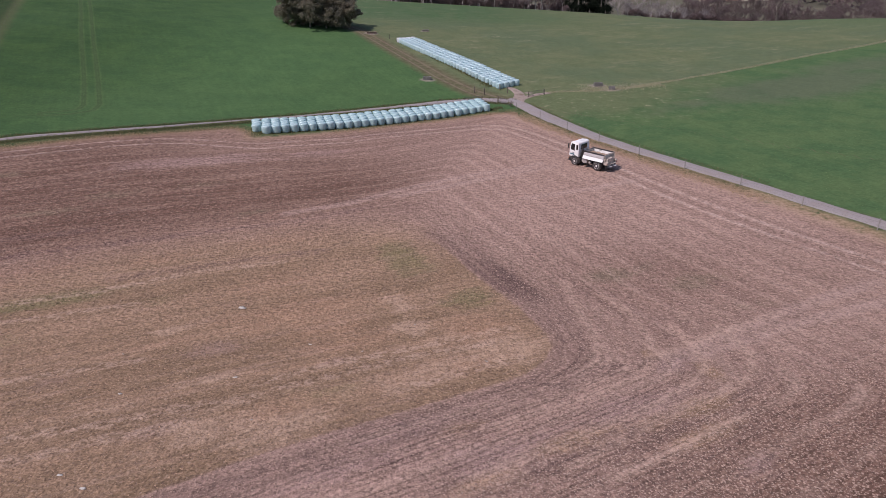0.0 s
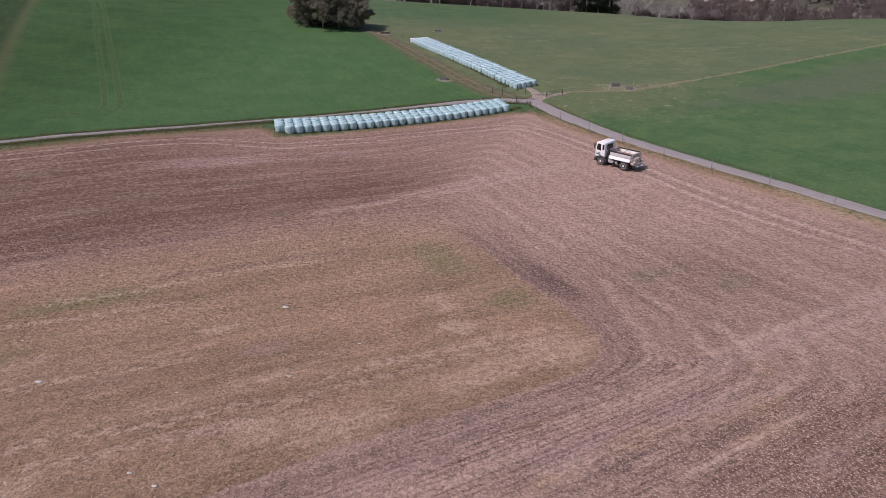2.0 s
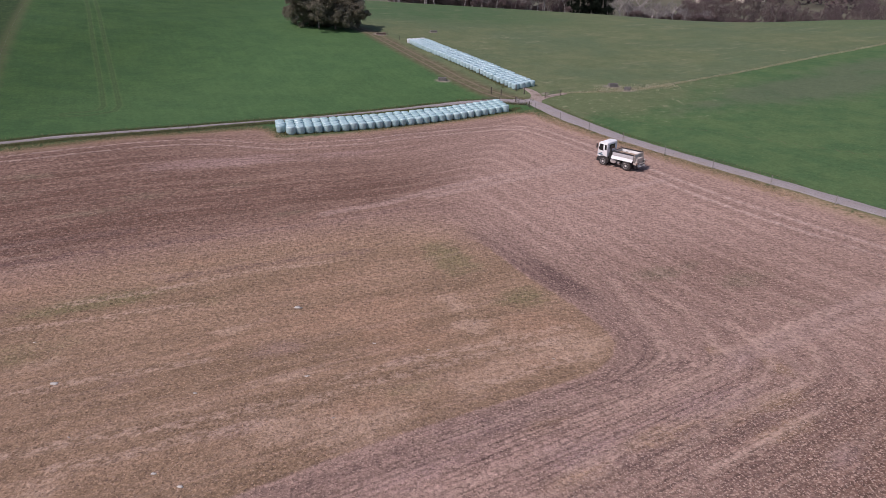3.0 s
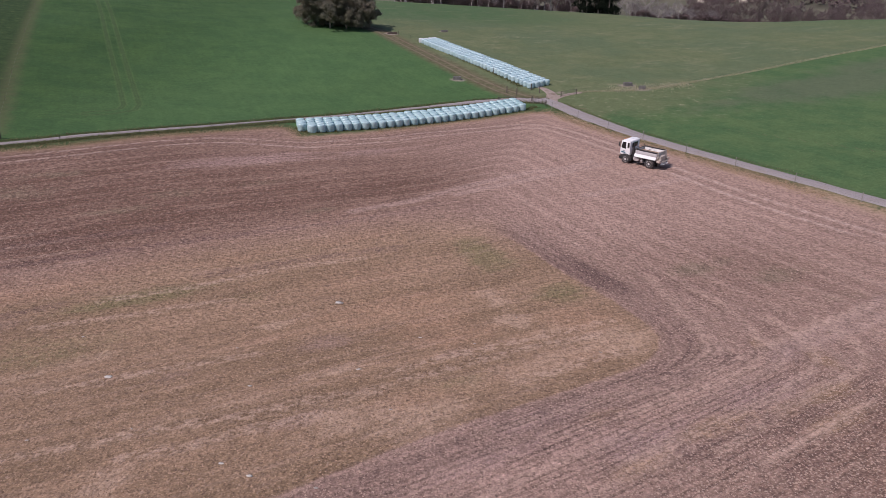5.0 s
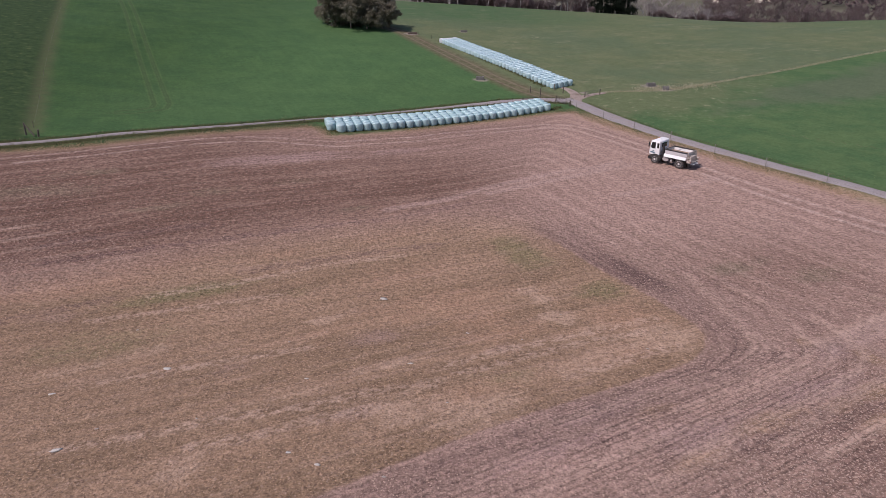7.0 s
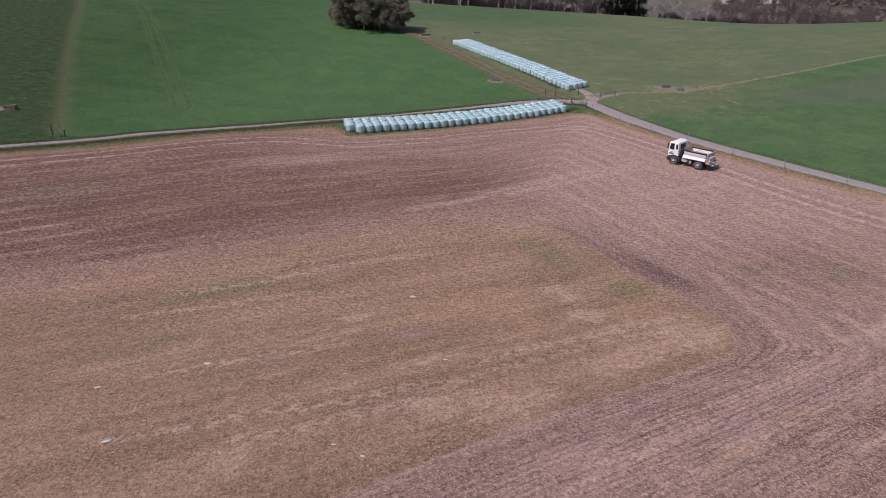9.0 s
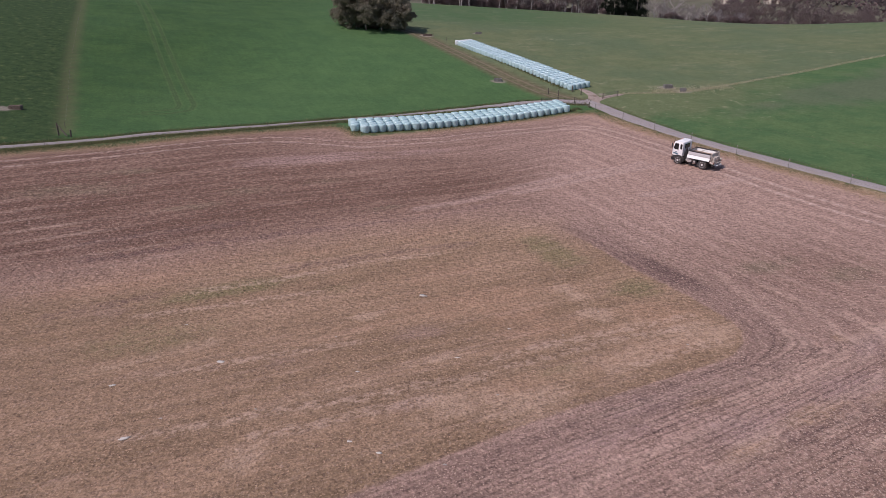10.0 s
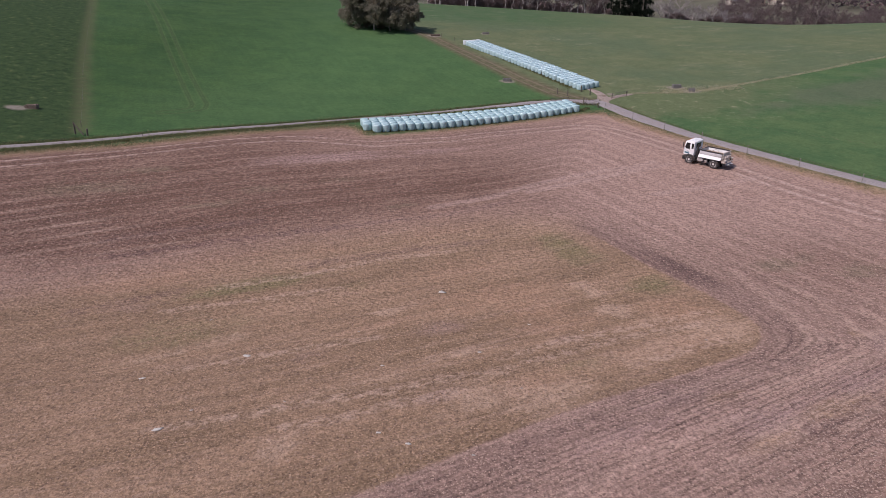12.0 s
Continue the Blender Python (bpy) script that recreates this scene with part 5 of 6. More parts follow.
def tree(kind, seed, height, label, category="tree"):
    """One tree at the origin, as trunk and crown: gum, brown, pine, dead or shrub."""
    rng = random.Random(seed)
    top = tagged(new({"gum": "gum_tree", "brown": "bush_tree", "pine": "pine_tree", "dead": "dead_tree", "shrub": "shrub"}[kind]), label, category)
    bm, tips = bmesh.new(), []
    if kind == "pine":
        rod((0, 0, -0.4), (0, 0, height * 0.95), height * 0.022, 0.04, 8, bm)
        centres, radii = [], []
        for i in range(46):
            h = rng.uniform(0.06, 1.0)
            a, q = rng.uniform(0, 6.28), height * 0.25 * (1 - h) ** 0.75 * rng.uniform(0.35, 1.0)
            centres.append((q * math.cos(a), q * math.sin(a), h * height))
            radii.append(height * 0.085 * (1.25 - h))
            if i % 4 == 0:
                rod((0, 0, h * height * 0.95), centres[-1], 0.06, 0.02, 4, bm)
        part("trunk", bm, GUM_BARK, top)
        crown = new("crown", leaf_mesh("crown", centres, radii, 60, height * 0.016, PINE_LEAF, seed))
    elif kind == "shrub":
        for i in range(5):
            branches(bm, rng, (0, 0, -0.1), (rng.uniform(-1, 1), rng.uniform(-1, 1), 1.0), height * 0.5, 0.05, 1, tips, 0.5, 4)
        part("trunk", bm, GUM_BARK, top)
        centres = [tuple(t) for t in tips] + [(rng.uniform(-0.5, 0.5) * height, rng.uniform(-0.5, 0.5) * height, height * rng.uniform(0.2, 0.6)) for _ in range(8)]
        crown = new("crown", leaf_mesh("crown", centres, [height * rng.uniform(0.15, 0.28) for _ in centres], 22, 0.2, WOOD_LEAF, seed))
    else:
        forks = 1 if kind != "dead" else 2
        lean = 0.12 if kind != "dead" else 0.3
        for i in range(forks):
            a = rng.uniform(0, 6.28)
            branches(bm, rng, (0.25 * i, 0, -0.5), (lean * math.cos(a), lean * math.sin(a), 1), height * 0.50, height * (0.022 if kind == "gum" else 0.02), 3 if kind == "dead" else 2, tips, 0.30 if kind != "dead" else 0.5, 7 if kind == "gum" else 5)
        part("trunk", bm, PALE_BARK if kind == "dead" or seed in (61, 62) else GUM_BARK, top, "pale bare limbs" if kind == "dead" else "")
        if kind == "dead":
            pts = [tuple(t) for t in tips]
            crown = new("twig_spray", leaf_mesh("twig_spray", pts, [height * 0.09] * len(pts), 5, 0.035, TWIG, seed, 0.9, 9.0))
        else:
            spread_r = height * (0.44 if kind == "gum" else 0.26)
            centres = [tuple(t) for t in tips if t.z > height * 0.16]
            for i in range(12 if kind != "gum" else 0):
                a, q = rng.uniform(0, 6.28), spread_r * math.sqrt(rng.random())
                centres.append((q * math.cos(a), q * math.sin(a), height * rng.uniform(0.12 if kind == "gum" else 0.34, 0.95) * (1 - 0.22 * (q / spread_r) ** 2)))
            if kind == "gum":
                # separate leafy heads on the limb ends, with gaps between them
                heads = [(rng.uniform(-0.36, 0.36) * height, rng.uniform(-0.36, 0.36) * height, height * rng.uniform(0.15, 0.82), height * rng.uniform(0.15, 0.22)) for _ in range(22)]
                centres = []
                for hx, hy, hz, hr in heads:
                    for _ in range(16):
                        d = Vector((rng.gauss(0, 1), rng.gauss(0, 1), rng.gauss(0.35, 0.8))).normalized() * hr
                        if hz + d.z * 0.8 > height * 0.06:
                            centres.append((hx + d.x, hy + d.y, hz + d.z * 0.8))
            radii = [height * (rng.uniform(0.045, 0.095) if kind == "gum" else rng.uniform(0.065, 0.12)) for _ in centres]
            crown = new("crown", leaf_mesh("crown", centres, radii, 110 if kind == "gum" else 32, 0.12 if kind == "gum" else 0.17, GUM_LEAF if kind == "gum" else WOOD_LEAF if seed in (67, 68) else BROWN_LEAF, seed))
    crown.parent = top
    return top


def stand(ob, x, y, turn=0.0, size=1.0, sink=0.1):
    ob.matrix_basis = pose(x, y, ground_at(x, y) - sink, 0, 0, turn) @ Matrix.Scale(size, 4)
    return ob


def plant(proto, spots, rng, lo=0.85, hi=1.2):
    """Stands the first tree and copies of it at the spots."""
    for i, (x, y) in enumerate(spots):
        t, s = rng.uniform(0, 360), rng.uniform(lo, hi)
        if i == 0:
            stand(proto, x, y, t, s)
        else:
            ob = copy_thing(proto, Matrix.Identity(4))
            stand(ob, x, y, t, s)


rng = random.Random(21)
# the clump in the crop
for i, (x, y, h, t) in enumerate(((-37.6, 167.0, 10.0, 20), (-33.4, 164.6, 10.5, 140), (-29.3, 164.8, 9.8, 260), (-25.6, 166.5, 9.0, 75), (-31.0, 170.0, 11.0, 310), (-36.0, 171.5, 10.5, 200))):
    stand(tree("gum", 40 + i, h, "broad dark olive gum tree in a paddock clump"), x, y, t)
# the belt along the ridge
plant(tree("brown", 61, 11, "pale-trunked brownish tree in the ridge belt"), [(rng.uniform(-20, 47), rng.uniform(250, 268)) for _ in range(38)], rng)
plant(tree("brown", 62, 13, "tall brownish tree with a pale trunk"), [(rng.uniform(-24, 50), rng.uniform(262, 300)) for _ in range(34)], rng)
plant(tree("shrub", 63, 3.0, "low brown shrub under the belt trees", "shrub"), [(rng.uniform(-14, 150), rng.uniform(249, 262)) for _ in range(46)], rng, 0.7, 1.5)
plant(tree("shrub", 69, 4.2, "tall brown shrub filling the tree belt", "shrub"), [(rng.uniform(-22, 50), rng.uniform(258, 285)) for _ in range(60)], rng, 0.8, 1.4)
plant(tree("pine", 64, 14, "dense dark pine tree at the paddock edge"), [(49 + 2.0 * i + rng.uniform(-0.6, 0.6), 251 + rng.uniform(0, 6)) for i in range(8)], rng)
plant(tree("dead", 65, 9, "bleached dead tree with bare white limbs"), [(66.3, 249), (79.0, 251.5), (73.5, 250), (87.0, 250)], rng, 0.75, 1.05)
plant(tree("dead", 66, 7, "grey leafless tree beside the fence"), [(71, 253), (76.5, 254), (81.5, 253), (84, 256), (91, 254), (30, 249.5), (16, 250)] + [(rng.uniform(68, 104), rng.uniform(252, 275)) for _ in range(22)], rng, 0.45, 0.85)
plant(tree("brown", 67, 8, "brownish scrub tree on the ridge slope"), [(rng.uniform(80, 126), rng.uniform(254, 300)) for _ in range(44)], rng, 0.3, 0.58)
plant(tree("brown", 68, 12, "reddish brown tree on the wooded slope"), [(rng.uniform(112, 225), rng.uniform(256, 340)) for _ in range(115)], rng, 0.65, 1.2)

plant(tree("brown", 70, 7, "small brown tree in front of the far houses"), [(190 + 2.9 * i + rng.uniform(-1.5, 1.5), 478 - 1.7 * i + rng.uniform(-3, 3)) for i in range(16)], rng, 0.45, 0.8)


def far_woods():
    """The woods on the hills beyond: one mass of small ragged crowns."""
    r = np.random.RandomState(5)
    x = np.concatenate((r.uniform(150, 620, 1500), r.uniform(-150, 900, 900), r.uniform(-1400, 1800, 1400)))
    y = np.concatenate((r.uniform(380, 900, 1500), r.uniform(820, 1300, 900), r.uniform(1200, 2400, 1400)))
    keep = np.array([noise.noise((a / 130, b / 130, 3.0)) > -0.12 or a > 230 and b < 950 for a, b in zip(x, y)])
    keep &= ~((x < 212) & (y < 560)) & ~((x < 236) & (y < 500))
    x, y = x[keep], y[keep]
    z = land(x, y)
    h = r.uniform(6, 12, len(x)) * (1 + 0.4 * (y > 1200))
    c = np.stack((x, y, z + h * 0.6), 1)
    c = np.concatenate((c, c + np.stack((r.uniform(-2, 2, len(x)), r.uniform(-2, 2, len(x)), -h * 0.25), 1)))
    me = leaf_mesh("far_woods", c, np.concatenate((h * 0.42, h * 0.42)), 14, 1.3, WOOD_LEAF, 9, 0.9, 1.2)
    return tagged(new("far_woods", me), "brown and olive woodland on the distant hills", "woods", kind="stuff")


far_woods()


def house(x, y, turn, length, width, wall_mat, roof_mat, label):
    ob = tagged(new("house"), label, "house", "houses on the far slope")
    h, w, l = 2.7, width / 2, length / 2
    bm = box(-l, l, -w, w, -1.0, h, 0.0)
    walls = part("wall", bm, wall_mat, ob, shade=0)
    bm = bmesh.new()
    prof = [(-w - 0.5, h), (0, h + width * 0.28), (w + 0.5, h), (w + 0.5, h + 0.15), (0, h + width * 0.28 + 0.18), (-w - 0.5, h + 0.15)]
    rings = [[bm.verts.new((q, a, b)) for a, b in prof] for q in (-l - 0.4, l + 0.4)]
    for i in range(6):
        bm.faces.new((rings[0][i], rings[0][(i + 1) % 6], rings[1][(i + 1) % 6], rings[1][i]))
    bm.faces.new(rings[0]), bm.faces.new(rings[1][::-1])
    part("roof", bm, roof_mat, ob, shade=0)
    for i in range(3):
        q = -l + length * (i + 0.5) / 3
        part("window", box(q - 0.8, q + 0.8, -w - 0.05, -w + 0.05, 0.9, 2.1, 0.02), GLASS, walls)
    part("door", box(-l * 0.38 - 0.45, -l * 0.38 + 0.45, -w - 0.06, -w + 0.04, -0.1, 2.05, 0.02), POST, walls)
    ob.matrix_basis = pose(x, y, ground_at(x, y), 0, 0, turn)


CREAM = surface("cream_render", (0.62, 0.56, 0.48), 0.85, 0, 0.2, 0.5, 0.15)
BRICK = surface("pale_brick", (0.40, 0.29, 0.23), 0.9, 0, 0.2, 0.5, 0.2)
ROOF_GREY = surface("grey_roof", (0.30, 0.30, 0.31), 0.6, 0.2, 0.4, 0.5, 0.2)
ROOF_TILE = surface("tiled_roof", (0.24, 0.15, 0.12), 0.85, 0, 0.2, 0.5, 0.25)
for hx, hy, ht, hl, hw, wm, rm, lb in ((196, 492, 20, 10, 7, CREAM, ROOF_GREY, "cream house with a grey roof"), (209, 483, -15, 9, 6, BRICK, ROOF_TILE, "pale brick house with a tiled roof"),
                                      (219, 476, 30, 9, 6, CREAM, ROOF_TILE, "cream house with a brown tiled roof"), (226, 471, 5, 8, 6, CREAM, ROOF_GREY, "small cream house among trees")):
    house(hx, hy, ht, hl, hw, wm, rm, lb)


# ---- fences, gates, troughs ----
def fence(name, points, spacing, height, radius, material, label, wires=3, uneven=0.12, seed=1):
    rng = random.Random(seed)
    ob = tagged(new(name), label, "fence")
    pts = along(points, spacing)
    x0, y0 = pts[0]
    z0 = ground_at(x0, y0)
    ob.location = (x0, y0, z0)
    tops = []
    for x, y in pts:
        h = height * rng.uniform(1 - uneven, 1 + uneven)
        base = Vector((x - x0, y - y0, ground_at(x, y) - z0))
        bm = rod((0, 0, -0.3), (rng.uniform(-0.05, 0.05), rng.uniform(-0.05, 0.05), h), radius, radius * 0.85, 8)
        part("post", bm, material, ob, at=Matrix.Translation(base))
        tops.append(base)
    for i in range(wires):
        bm = bmesh.new()
        up = Vector((0, 0, height * (0.35 + 0.28 * i)))
        for a, b in zip(tops[:-1], tops[1:]):
            rod(a + up, b + up, 0.005, None, 3, bm)
        part("wire", bm, WIRE, ob, "thin fence wire", shade=0)
    return ob


fence("lane_fence", [(54, 10), (44, 32), (33.5, 55.5), (31.8, 59.3), (29.9, 63.1), (27.5, 67.05), (25.1, 70.6), (23.3, 75), (20.9, 78.7), (18.8, 82.9), (17, 87), (14.4, 92.8), (11.6, 99.2)], 7.0, 1.1, 0.045, PALE_POST, "weathered wooden posts and wire along the gravel lane", seed=2)
fence("verge_fence", [(-88, 48.2), (-56.0, 70.2), (-50.6, 73.9), (-46.3, 76.5), (-37.6, 81.8), (-29.5, 86.2)], 8.2, 0.75, 0.035, POST, "short weathered posts in the grassy lane verge", seed=3)
fence("paddock_fence", [(9.9, 110.8), (4.0, 122), (-1.2, 133.0), (-6.6, 143), (-12, 153.5), (-16, 160)], 6.0, 0.95, 0.05, POST, "wooden post fence beside the bale stack", seed=4)
fence("crop_fence", [(-61.0, 75.4), (-76, 104.3), (-100.8, 156)], 13.0, 0.75, 0.03, POST, "thin grey posts crossing the green crop", wires=1, seed=6)
fence("ridge_fence", [(-60, 243.2), (0, 243.6), (50, 244.0), (100, 244.5), (150, 245)], 6.0, 1.0, 0.05, PALE_POST, "pale posts along the ridge top", seed=7)


def brace(x, y, turn):
    """Leaning strainer posts at the corner of the crop fence."""
    ob = tagged(new("strainer_post"), "leaning weathered strainer post with a stay", "fence post")
    part("post", rod((0, 0, -0.3), (0.05, 0, 1.5), 0.10, 0.085, 9), POST, ob)
    part("stay", rod((1.35, 0, 0.0), (0.06, 0, 1.35), 0.085, 0.07, 8), POST, ob)
    part("stump", rod((1.6, 0.3, -0.2), (1.75, 0.3, 0.75), 0.11, 0.10, 8), POST, ob)
    ob.matrix_basis = pose(x, y, ground_at(x, y), 0, 0, turn)


brace(-60.0, 72.2, -20)


def strainer(x, y, h, r):
    ob = tagged(new("gate_post"), "stout weathered wooden gate post", "fence post", "gate posts at the junction")
    part("post", rod((0, 0, -0.3), (random.uniform(-0.04, 0.04), 0.02, h), r, r * 0.9, 10), POST, ob)
    part("cap", rod((0, 0, h - 0.02), (0, 0, h + 0.03), r * 0.8, r * 0.4, 10), PALE_POST, ob)
    ob.location = (x, y, ground_at(x, y))


for gx, gy in ((5.4, 109.2), (7.0, 108.0), (9.9, 110.6), (11.1, 108.7)):
    strainer(gx, gy, 1.1, 0.09)


def gate(a, b, label):
    """A pipe gate hung between two posts."""
    ob = tagged(new("farm_gate"), label, "gate")
    a, b = Vector(a), Vector(b)
    l = (b - a).length
    z = ground_at(*a)
    rise = ground_at(*b) - z
    for x in (0, l):
        part("gate_post", rod((x, 0, -0.3 + rise * x / l), (x, 0, 1.0 + rise * x / l), 0.06, 0.055, 9), POST, ob)
    bm = bmesh.new()
    for h in (0.2, 0.9):
        rod((0.12, 0, h), (l - 0.12, 0, h + rise), 0.022, None, 7, bm)
    for x in (0.14, l - 0.14):
        rod((x, 0, 0.2 + rise * x / l), (x, 0, 0.9 + rise * x / l), 0.022, None, 7, bm)
    frame_ob = part("gate_frame", bm, GALV, ob, "dull pipe frame")
    for h in (0.38, 0.55, 0.72):
        part("rail", rod((0.14, 0, h), (l - 0.14, 0, h + rise), 0.012, None, 6), GALV, frame_ob)
    part("stay", rod((0.2, 0, 0.3), (l * 0.5, 0, 0.88 + rise * 0.5), 0.012, None, 6), GALV, frame_ob)
    ob.matrix_basis = pose(a.x, a.y, z, 0, 0, math.degrees(math.atan2(b.y - a.y, b.x - a.x)))


gate((3.4, 103.2), (6.4, 103.9), "pipe farm gate across the crop entrance")
gate((9.0, 103.6), (10.9, 100.6), "pipe farm gate at the field corner")
gate((14.3, 105.9), (17.2, 107.2), "open pipe farm gate at the pasture")


def trough(x, y, turn, l, w, h, material, label):
    ob = tagged(new("water_trough"), label, "trough")
    bm = bmesh.new()
    rings = []
    for q, z in ((0.92, -0.15), (1.0, h), (0.86, h), (0.80, h * 0.25)):
        rings.append([bm.verts.new((sx * l / 2 * q, sy * (w / 2 - (1 - q) * l / 2 if q < 1 else w / 2), z)) for sx, sy in ((-1, -1), (1, -1), (1, 1), (-1, 1))])
    for p, q in zip(rings[:-1], rings[1:]):
        for i in range(4):
            bm.faces.new((p[i], p[(i + 1) % 4], q[(i + 1) % 4], q[i]))
    bm.faces.new(rings[0][::-1]), bm.faces.new(rings[-1])
    bmesh.ops.bevel(bm, geom=bm.edges[:], offset=0.025, segments=2, affect="EDGES")
    part("basin", bm, material, ob)
    bm = bmesh.new()
    bmesh.ops.create_grid(bm, x_segments=2, y_segments=2, size=0.5, matrix=Matrix.LocRotScale((0, 0, h * 0.78), None, (l * 0.85, w * 0.72, 1)))
    part("water", bm, WATER, ob, "dark still water", shade=0)
    part("float_cover", box(l * 0.26, l * 0.44, -w * 0.42, w * 0.42, h * 0.9, h + 0.05, 0.02), material, ob)
    ob.matrix_basis = pose(x, y, ground_at(x, y), 0, 0, turn)


trough(-3.0, 117.2, -4, 1.5, 0.95, 0.5, DARK_CONCRETE, "grey concrete water trough on worn ground")
trough(27.5, 112.4, 4, 1.5, 0.85, 0.6, DARK_CONCRETE, "grey concrete trough in dead grass")
trough(29.3, 109.7, -14, 1.1, 0.8, 0.55, DARK_CONCRETE, "small grey trough beside the grass strip")
trough(-70.7, 81.2, 6, 1.6, 0.8, 0.48, RUSTY, "rusty brown trough on trampled pasture")
trough(-4.6, 167.6, 8, 1.7, 0.8, 0.4, CONCRETE, "low grey trough on bare ground by the stack")
trough(-17.6, 160.8, 10, 2.4, 0.9, 0.4, RUSTY, "low rusty trough beside the track")


# ---- litter on the field ----
def scrap(x, y, size, seed, material, label):
    rng = random.Random(seed)
    bm = bmesh.new()
    bmesh.ops.create_icosphere(bm, subdivisions=2, radius=1.0)
    o = Vector((rng.random() * 30, rng.random() * 30, 2))
    for v in bm.verts:
        v.co *= 1 + 0.9 * noise.noise(v.co * 1.7 + o) + 0.4 * noise.noise(v.co * 4 + o)
        v.co = Vector((v.co.x * size * rng.uniform(1.1, 1.25), v.co.y * size * 0.60, max(v.co.z, -0.35) * size * 0.09))
    me = bpy.data.meshes.new("scrap")
    bm.to_mesh(me)
    bm.free()
    me.materials.append(material)
    me.shade_smooth()
    ob = new("plastic_scrap" if material is SCRAP else "field_stone", me)
    ob.matrix_basis = pose(x, y, ground_at(x, y) + size * 0.04 + 0.03, 0, 0, rng.uniform(-25, 25))
    tagged(ob, label, "litter" if material is SCRAP else "stone", "loose bits on the field")


for i, (x, y, s) in enumerate(((-26.0, 29.2, 0.21), (-31.4, 26.8, 0.15), (-28.3, 22.0, 0.22), (-11.7, 29.1, 0.11), (-17.5, 27.7, 0.10), (-8.26, 32.8, 0.10), (-14.1, 38.25, 0.27), (-15.45, 20.4, 0.12),
                               (-17.0, 21.3, 0.11), (-30.0, 34.0, 0.08))):
    scrap(x, y, s, i, SCRAP, "crumpled pale plastic scrap lying on the stubble")
for i, (x, y, s) in enumerate(((-19.5, 32.1, 0.07), (-12.4, 19.5, 0.08), (2.4, 30.3, 0.08), (-27.2, 23.6, 0.08), (-4.9, 31.8, 0.07), (-22.4, 24.2, 0.07), (-9.6, 25.0, 0.07), (-1.9, 35.2, 0.06))):
    scrap(x, y, s, 40 + i, STONE, "small pale stone lying on the stubble")


# ---- grass and stubble ----
def blades(name, x, y, height, width, material, seed, label, per=3, lean=0.5):
    """Tufts of narrow triangular blades."""
    r = np.random.RandomState(seed)
    n = len(x)
    z = land(x, y)
    base = np.repeat(np.stack((x, y, z - 0.01), 1), per, 0)
    h = np.repeat(height, per) * r.uniform(0.6, 1.2, n * per)
    a = r.uniform(0, 2 * math.pi, n * per)
    out = np.stack((np.cos(a), np.sin(a), np.zeros_like(a)), 1)
    side = np.stack((-np.sin(a), np.cos(a), np.zeros_like(a)), 1) * (np.repeat(width, per) * r.uniform(0.6, 1.3, n * per))[:, None]
    foot = base + out * (h * 0.15)[:, None]
    tip = foot + out * (h * lean * r.uniform(0.2, 1.0, n * per))[:, None] + np.array((0, 0, 1)) * h[:, None]
    v = np.stack((foot - side, foot + side, tip), 1).reshape(-1, 3)
    me = bpy.data.meshes.new(name)
    fill_mesh(me, v, np.arange(len(v)).reshape(-1, 3), False)
    me.materials.append(material)
    return tagged(new(name, me), label, "grass", kind="stuff")


def scatter(count, x0, x1, y0, y1, seed, falloff=0.0):
    r = np.random.RandomState(seed)
    u = r.uniform(0, 1, count)
    y = y0 + (y1 - y0) * u ** (1 + falloff)
    return r.uniform(x0, x1, count), y


def tuft_material(name, dark, light):
    k = Nodes(name, 0.9, 0.0, 0.15)
    p = k.pos()
    c = k.mix(k.island(), dark, light)
    c = k.mix(k.math("MULTIPLY", k.step(k.noise(p, 0.5, 4, 0.65), 0.45, 0.62), 0.5), c, dim(light, 1.12))
    k.bump(k.noise(p, 40, 3), 0.5, 0.02)
    return k.colour(c)


def tufts(name, x, y, size, material, seed, label):
    """Low uneven clods and cut tufts, each a small three-sided heap."""
    r = np.random.RandomState(seed)
    n = len(x)
    z = land(x, y)
    a = r.uniform(0, 2 * math.pi, n)
    ring = [np.stack((x + size * r.uniform(0.55, 1.1, n) * np.cos(a + q), y + size * r.uniform(0.55, 1.1, n) * np.sin(a + q), z - 0.015), 1) for q in (0, 2.1, 4.2)]
    top = np.stack((x + size * r.uniform(-0.4, 0.4, n), y + size * r.uniform(-0.4, 0.4, n), z + size * r.uniform(0.16, 0.50, n)), 1)
    v = np.stack((*ring, top), 1).reshape(-1, 3)
    f = (np.arange(n)[:, None, None] * 4 + np.array(((0, 1, 3), (1, 2, 3), (2, 0, 3)))[None]).reshape(-1, 3)
    me = bpy.data.meshes.new(name)
    fill_mesh(me, v, f, False)
    me.materials.append(material)
    return tagged(new(name, me), label, "stubble", kind="stuff")


def drilled_rows(angle, spacing, gap, seed):
    """Points along straight drill rows over the near field."""
    r = np.random.RandomState(seed)
    across, run = np.meshgrid(np.arange(-10, 70, spacing), np.arange(-60, 70, gap))
    across, run = across.ravel(), run.ravel()
    across = across + r.normal(scale=spacing * 0.22, size=across.shape)
    run = run + r.uniform(-gap, gap, run.shape)
    c, q = math.cos(radians(angle)), math.sin(radians(angle))
    return run * c - across * q, run * q + across * c


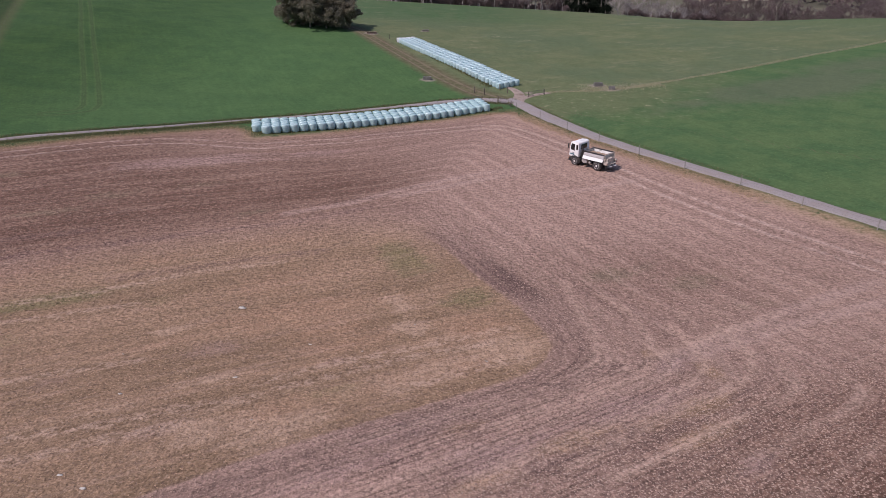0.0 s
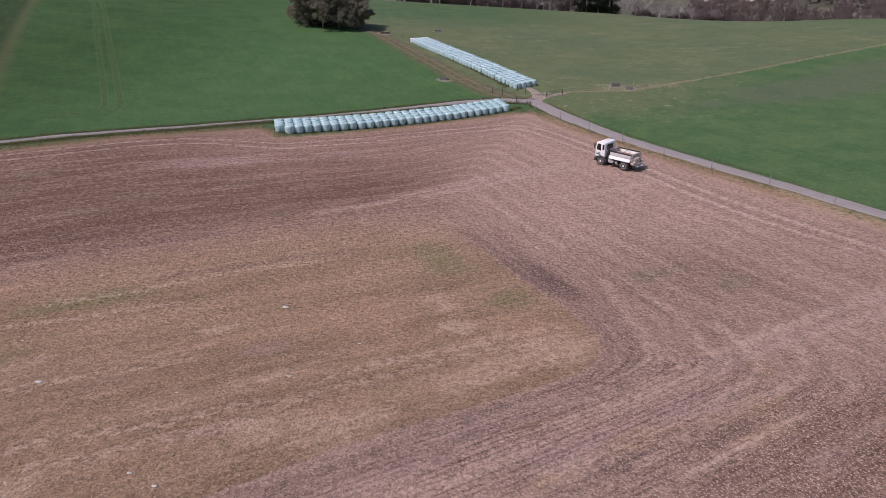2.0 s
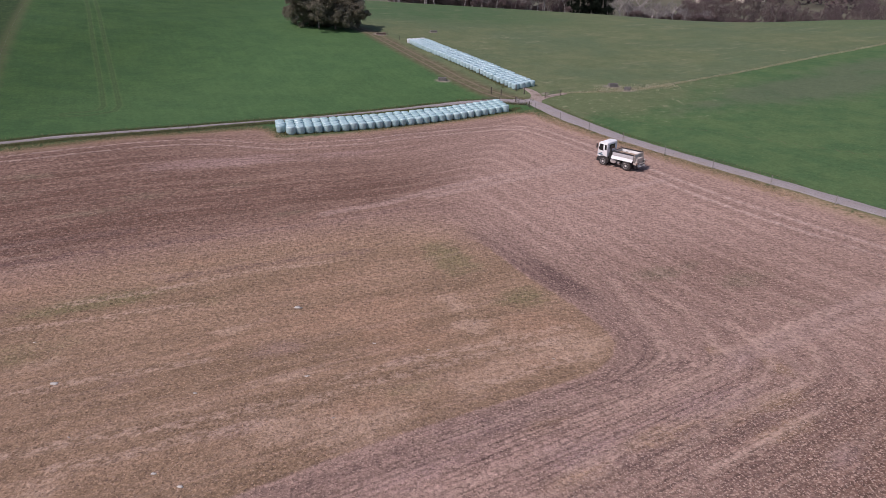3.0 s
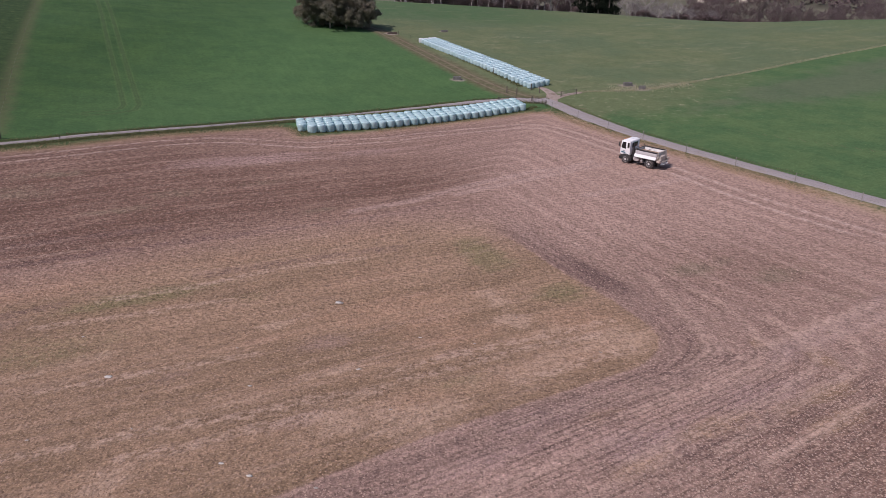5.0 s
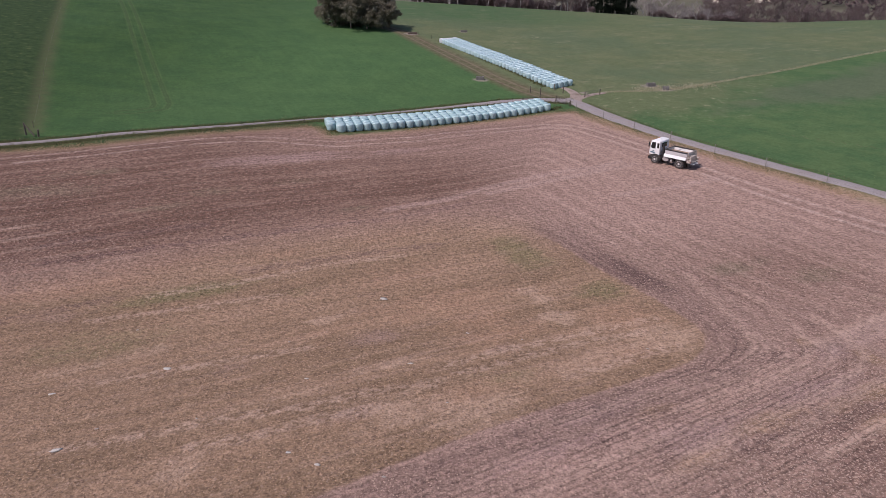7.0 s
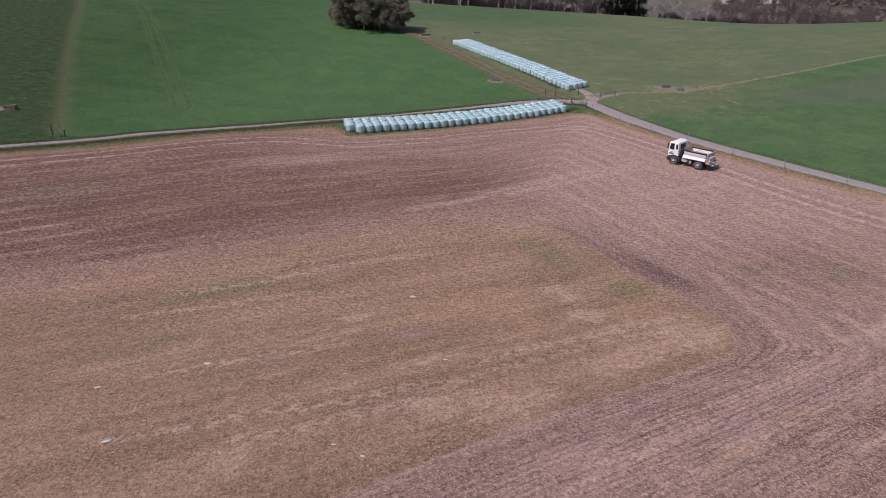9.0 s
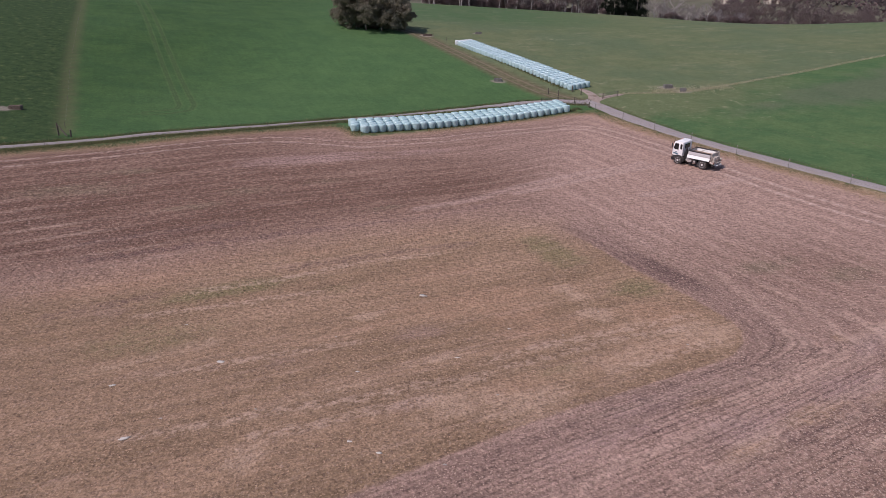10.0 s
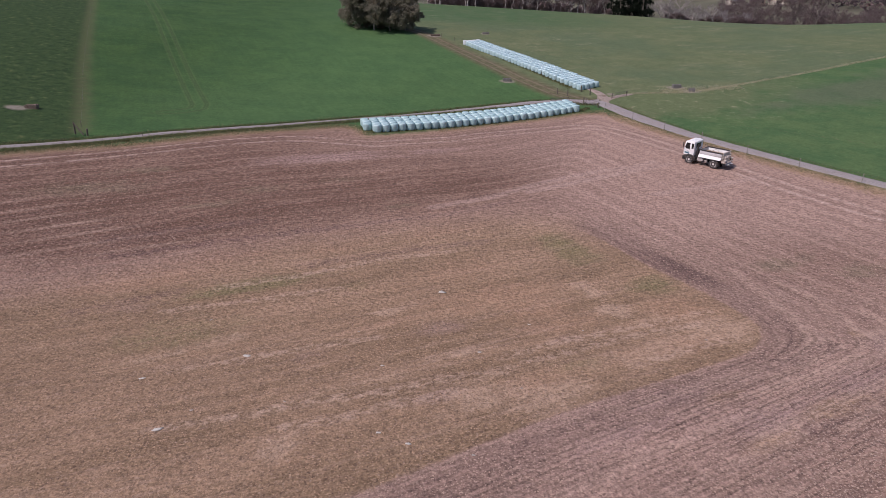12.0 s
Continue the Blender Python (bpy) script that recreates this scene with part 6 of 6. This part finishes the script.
STUBBLE = tuft_material("stubble_tuft", (0.212, 0.143, 0.118), (0.425, 0.308, 0.250))
STRAW = tuft_material("straw_tuft", (0.195, 0.128, 0.084), (0.400, 0.272, 0.188))
for name, angle, seed, inner, material, label in (("stubble", 31, 11, False, STUBBLE, "pinkish brown cut stubble tufts in drill rows"), ("dry_grass", 24, 12, True, STRAW, "short straw and olive dry grass tufts")):
    x, y = drilled_rows(angle, 0.20, 0.135, seed)
    r = np.random.RandomState(seed)
    keep = (y > 13) & (np.abs(x + 6) < 14 + 0.82 * y) & (r.uniform(0, 1, len(x)) < 0.92 * smooth(y, 56, 24)) & (y < 56)
    x, y = x[keep], y[keep]
    pd = inside_distance(x, y, PATCH)
    keep = ((pd > 0) == inner) & (inside_distance(x, y, FIELD) > 0.4)
    tufts(name, x[keep], y[keep], r.uniform(0.05, 0.125, keep.sum()), material, seed, label)


def beside(points, offset, spread_by, count, seed):
    r = np.random.RandomState(seed)
    p = along(points, 0.3)
    d = np.gradient(p[:, :2], axis=0)
    d /= np.hypot(*d.T)[:, None]
    i = r.randint(0, len(p) - 1, count)
    slide = r.uniform(0, 1, count)
    at = p[i] + (p[i + 1] - p[i]) * slide[:, None]
    o = offset + r.normal(scale=spread_by, size=count)
    return at[:, 0] - d[i, 1] * o, at[:, 1] + d[i, 0] * o


VERGE = blade_material("verge_blade", (0.045, 0.066, 0.027), (0.200, 0.180, 0.100))
HAY = blade_material("dead_grass_blade", (0.26, 0.24, 0.155), (0.50, 0.47, 0.35))
west, east = [q[:2] for q in ROAD_WEST][1:], [q[:2] for q in ROAD_EAST][1:11]
sets = [beside(west, -1.35, 0.42, 13000, 1), beside(west, 0.95, 0.3, 6500, 2), 
        beside([(-26.5, 84.6), (-24.6, 82.2), (-15, 87.0), (8, 98.8), (9.5, 100.2)], 0.3, 0.35, 4000, 5), beside([(9.2, 113), (-10, 153.5)], 0.4, 0.5, 7000, 6)]
x, y = np.concatenate([s[0] for s in sets]), np.concatenate([s[1] for s in sets])
r = np.random.RandomState(14)
keep = np.minimum(line_distance(x, y, west)[0], line_distance(x, y, east)[0] - 0.6) > 0.5
x, y = x[keep], y[keep]
blades("verge_grass", x, y, r.uniform(0.07, 0.16, len(x)) * (1 + 2.4 * r.uniform(0, 1, len(x)) ** 3), r.uniform(0.008, 0.02, len(x)), VERGE, 15, "rough green and yellowing verge grass", 5, 0.8)
sides = [beside(east, -1.6, 0.35, 3200, 3), beside(east, 1.6, 0.35, 2600, 4)]
ex, ey = np.concatenate([q[0] for q in sides]), np.concatenate([q[1] for q in sides])
keep = line_distance(ex, ey, east)[0] > 1.15
ex, ey = ex[keep], ey[keep]
blades("lane_grass", ex, ey, r.uniform(0.03, 0.11, len(ex)), r.uniform(0.008, 0.02, len(ex)), VERGE, 19, "short green and dry grass on the lane's edges", 5, 0.9)
rims = [beside(FIELD[1:11], 0.1, 0.5, 7000, 9), beside(FIELD[11:21], -0.2, 0.6, 6000, 10)]
RIM = blade_material("rim_straw", (0.22, 0.165, 0.10), (0.40, 0.30, 0.20))
rx, ry = np.concatenate([s[0] for s in rims]), np.concatenate([s[1] for s in rims])
blades("rim_grass", rx, ry, r.uniform(0.04, 0.16, len(rx)), r.uniform(0.008, 0.02, len(rx)), RIM, 17, "tawny dry grass along the edge of the stubble", 5, 0.9)
sets = [beside(SEAM[1:], 0.0, 0.28, 3500, 7), beside([(24, 109.5), (39, 112)], 0.4, 1.2, 1300, 8)]
x, y = np.concatenate([s[0] for s in sets]), np.concatenate([s[1] for s in sets])
blades("dead_grass", x, y, r.uniform(0.08, 0.30, len(x)), r.uniform(0.006, 0.018, len(x)), HAY, 16, "bleached dead grass along the fence strip", 6, 0.8)


def in_view(x, y):
    return np.abs(x + 6) < 16 + 0.80 * y


x, y = scatter(36000, -130, 12, 66, 235, 71, 0.9)
fd, pd = inside_distance(x, y, FIELD), line_distance(x, y, [(-40, 245), (-24, 168), (-14.4, 149.6), (-0.6, 119.4), (8, 106), (12, 103.5)])
lane = line_distance(x, y, [q[:2] for q in ROAD_WEST])
ok = (fd < -2) & in_view(x, y) & (pd[0] * pd[1] < -3.5) & (lane[0] > 1.6) & (lane[1] > 0) & (np.abs(line_distance(x, y, TRAM)[0] - 1.0) > 0.4)
x, y = x[ok], y[ok]
CROP = blade_material("crop_blade", (0.048, 0.100, 0.040), (0.074, 0.130, 0.050))
blades("crop", x, y, r.uniform(0.02, 0.055, len(x)), r.uniform(0.015, 0.035, len(x)), CROP, 72, "dense short green cereal crop", 2, 1.8)
x, y = scatter(34000, 8, 175, 30, 240, 73, 0.9)
lane = line_distance(x, y, [q[:2] for q in ROAD_EAST])
seam = line_distance(x, y, SEAM)
bales_off = line_distance(x, y, [(13.75, 114.3), (-7, 155)])[0] > 6.5
ok = in_view(x, y) & (lane[0] > 2.3) & (lane[1] > 0) & (x > np.interp(y, [30, 104, 120, 240], [40, 16, 18, -20])) & bales_off & (seam[0] > 1.2)
x, y, up = x[ok], y[ok], (seam[0] * seam[1])[ok] > 0
PASTURE = blade_material("pasture_blade", (0.110, 0.140, 0.060), (0.190, 0.200, 0.100))
GREEN = blade_material("thin_green_blade", (0.080, 0.134, 0.055), (0.125, 0.170, 0.075))
blades("pasture_grass", x[up], y[up], r.uniform(0.03, 0.08, up.sum()), r.uniform(0.015, 0.04, up.sum()), PASTURE, 74, "short olive pasture grass", 2, 1.8)
low = ~up
blades("green_grass", x[low], y[low], r.uniform(0.03, 0.08, low.sum()), r.uniform(0.015, 0.04, low.sum()), GREEN, 75, "short patchy green grass", 2, 1.8)
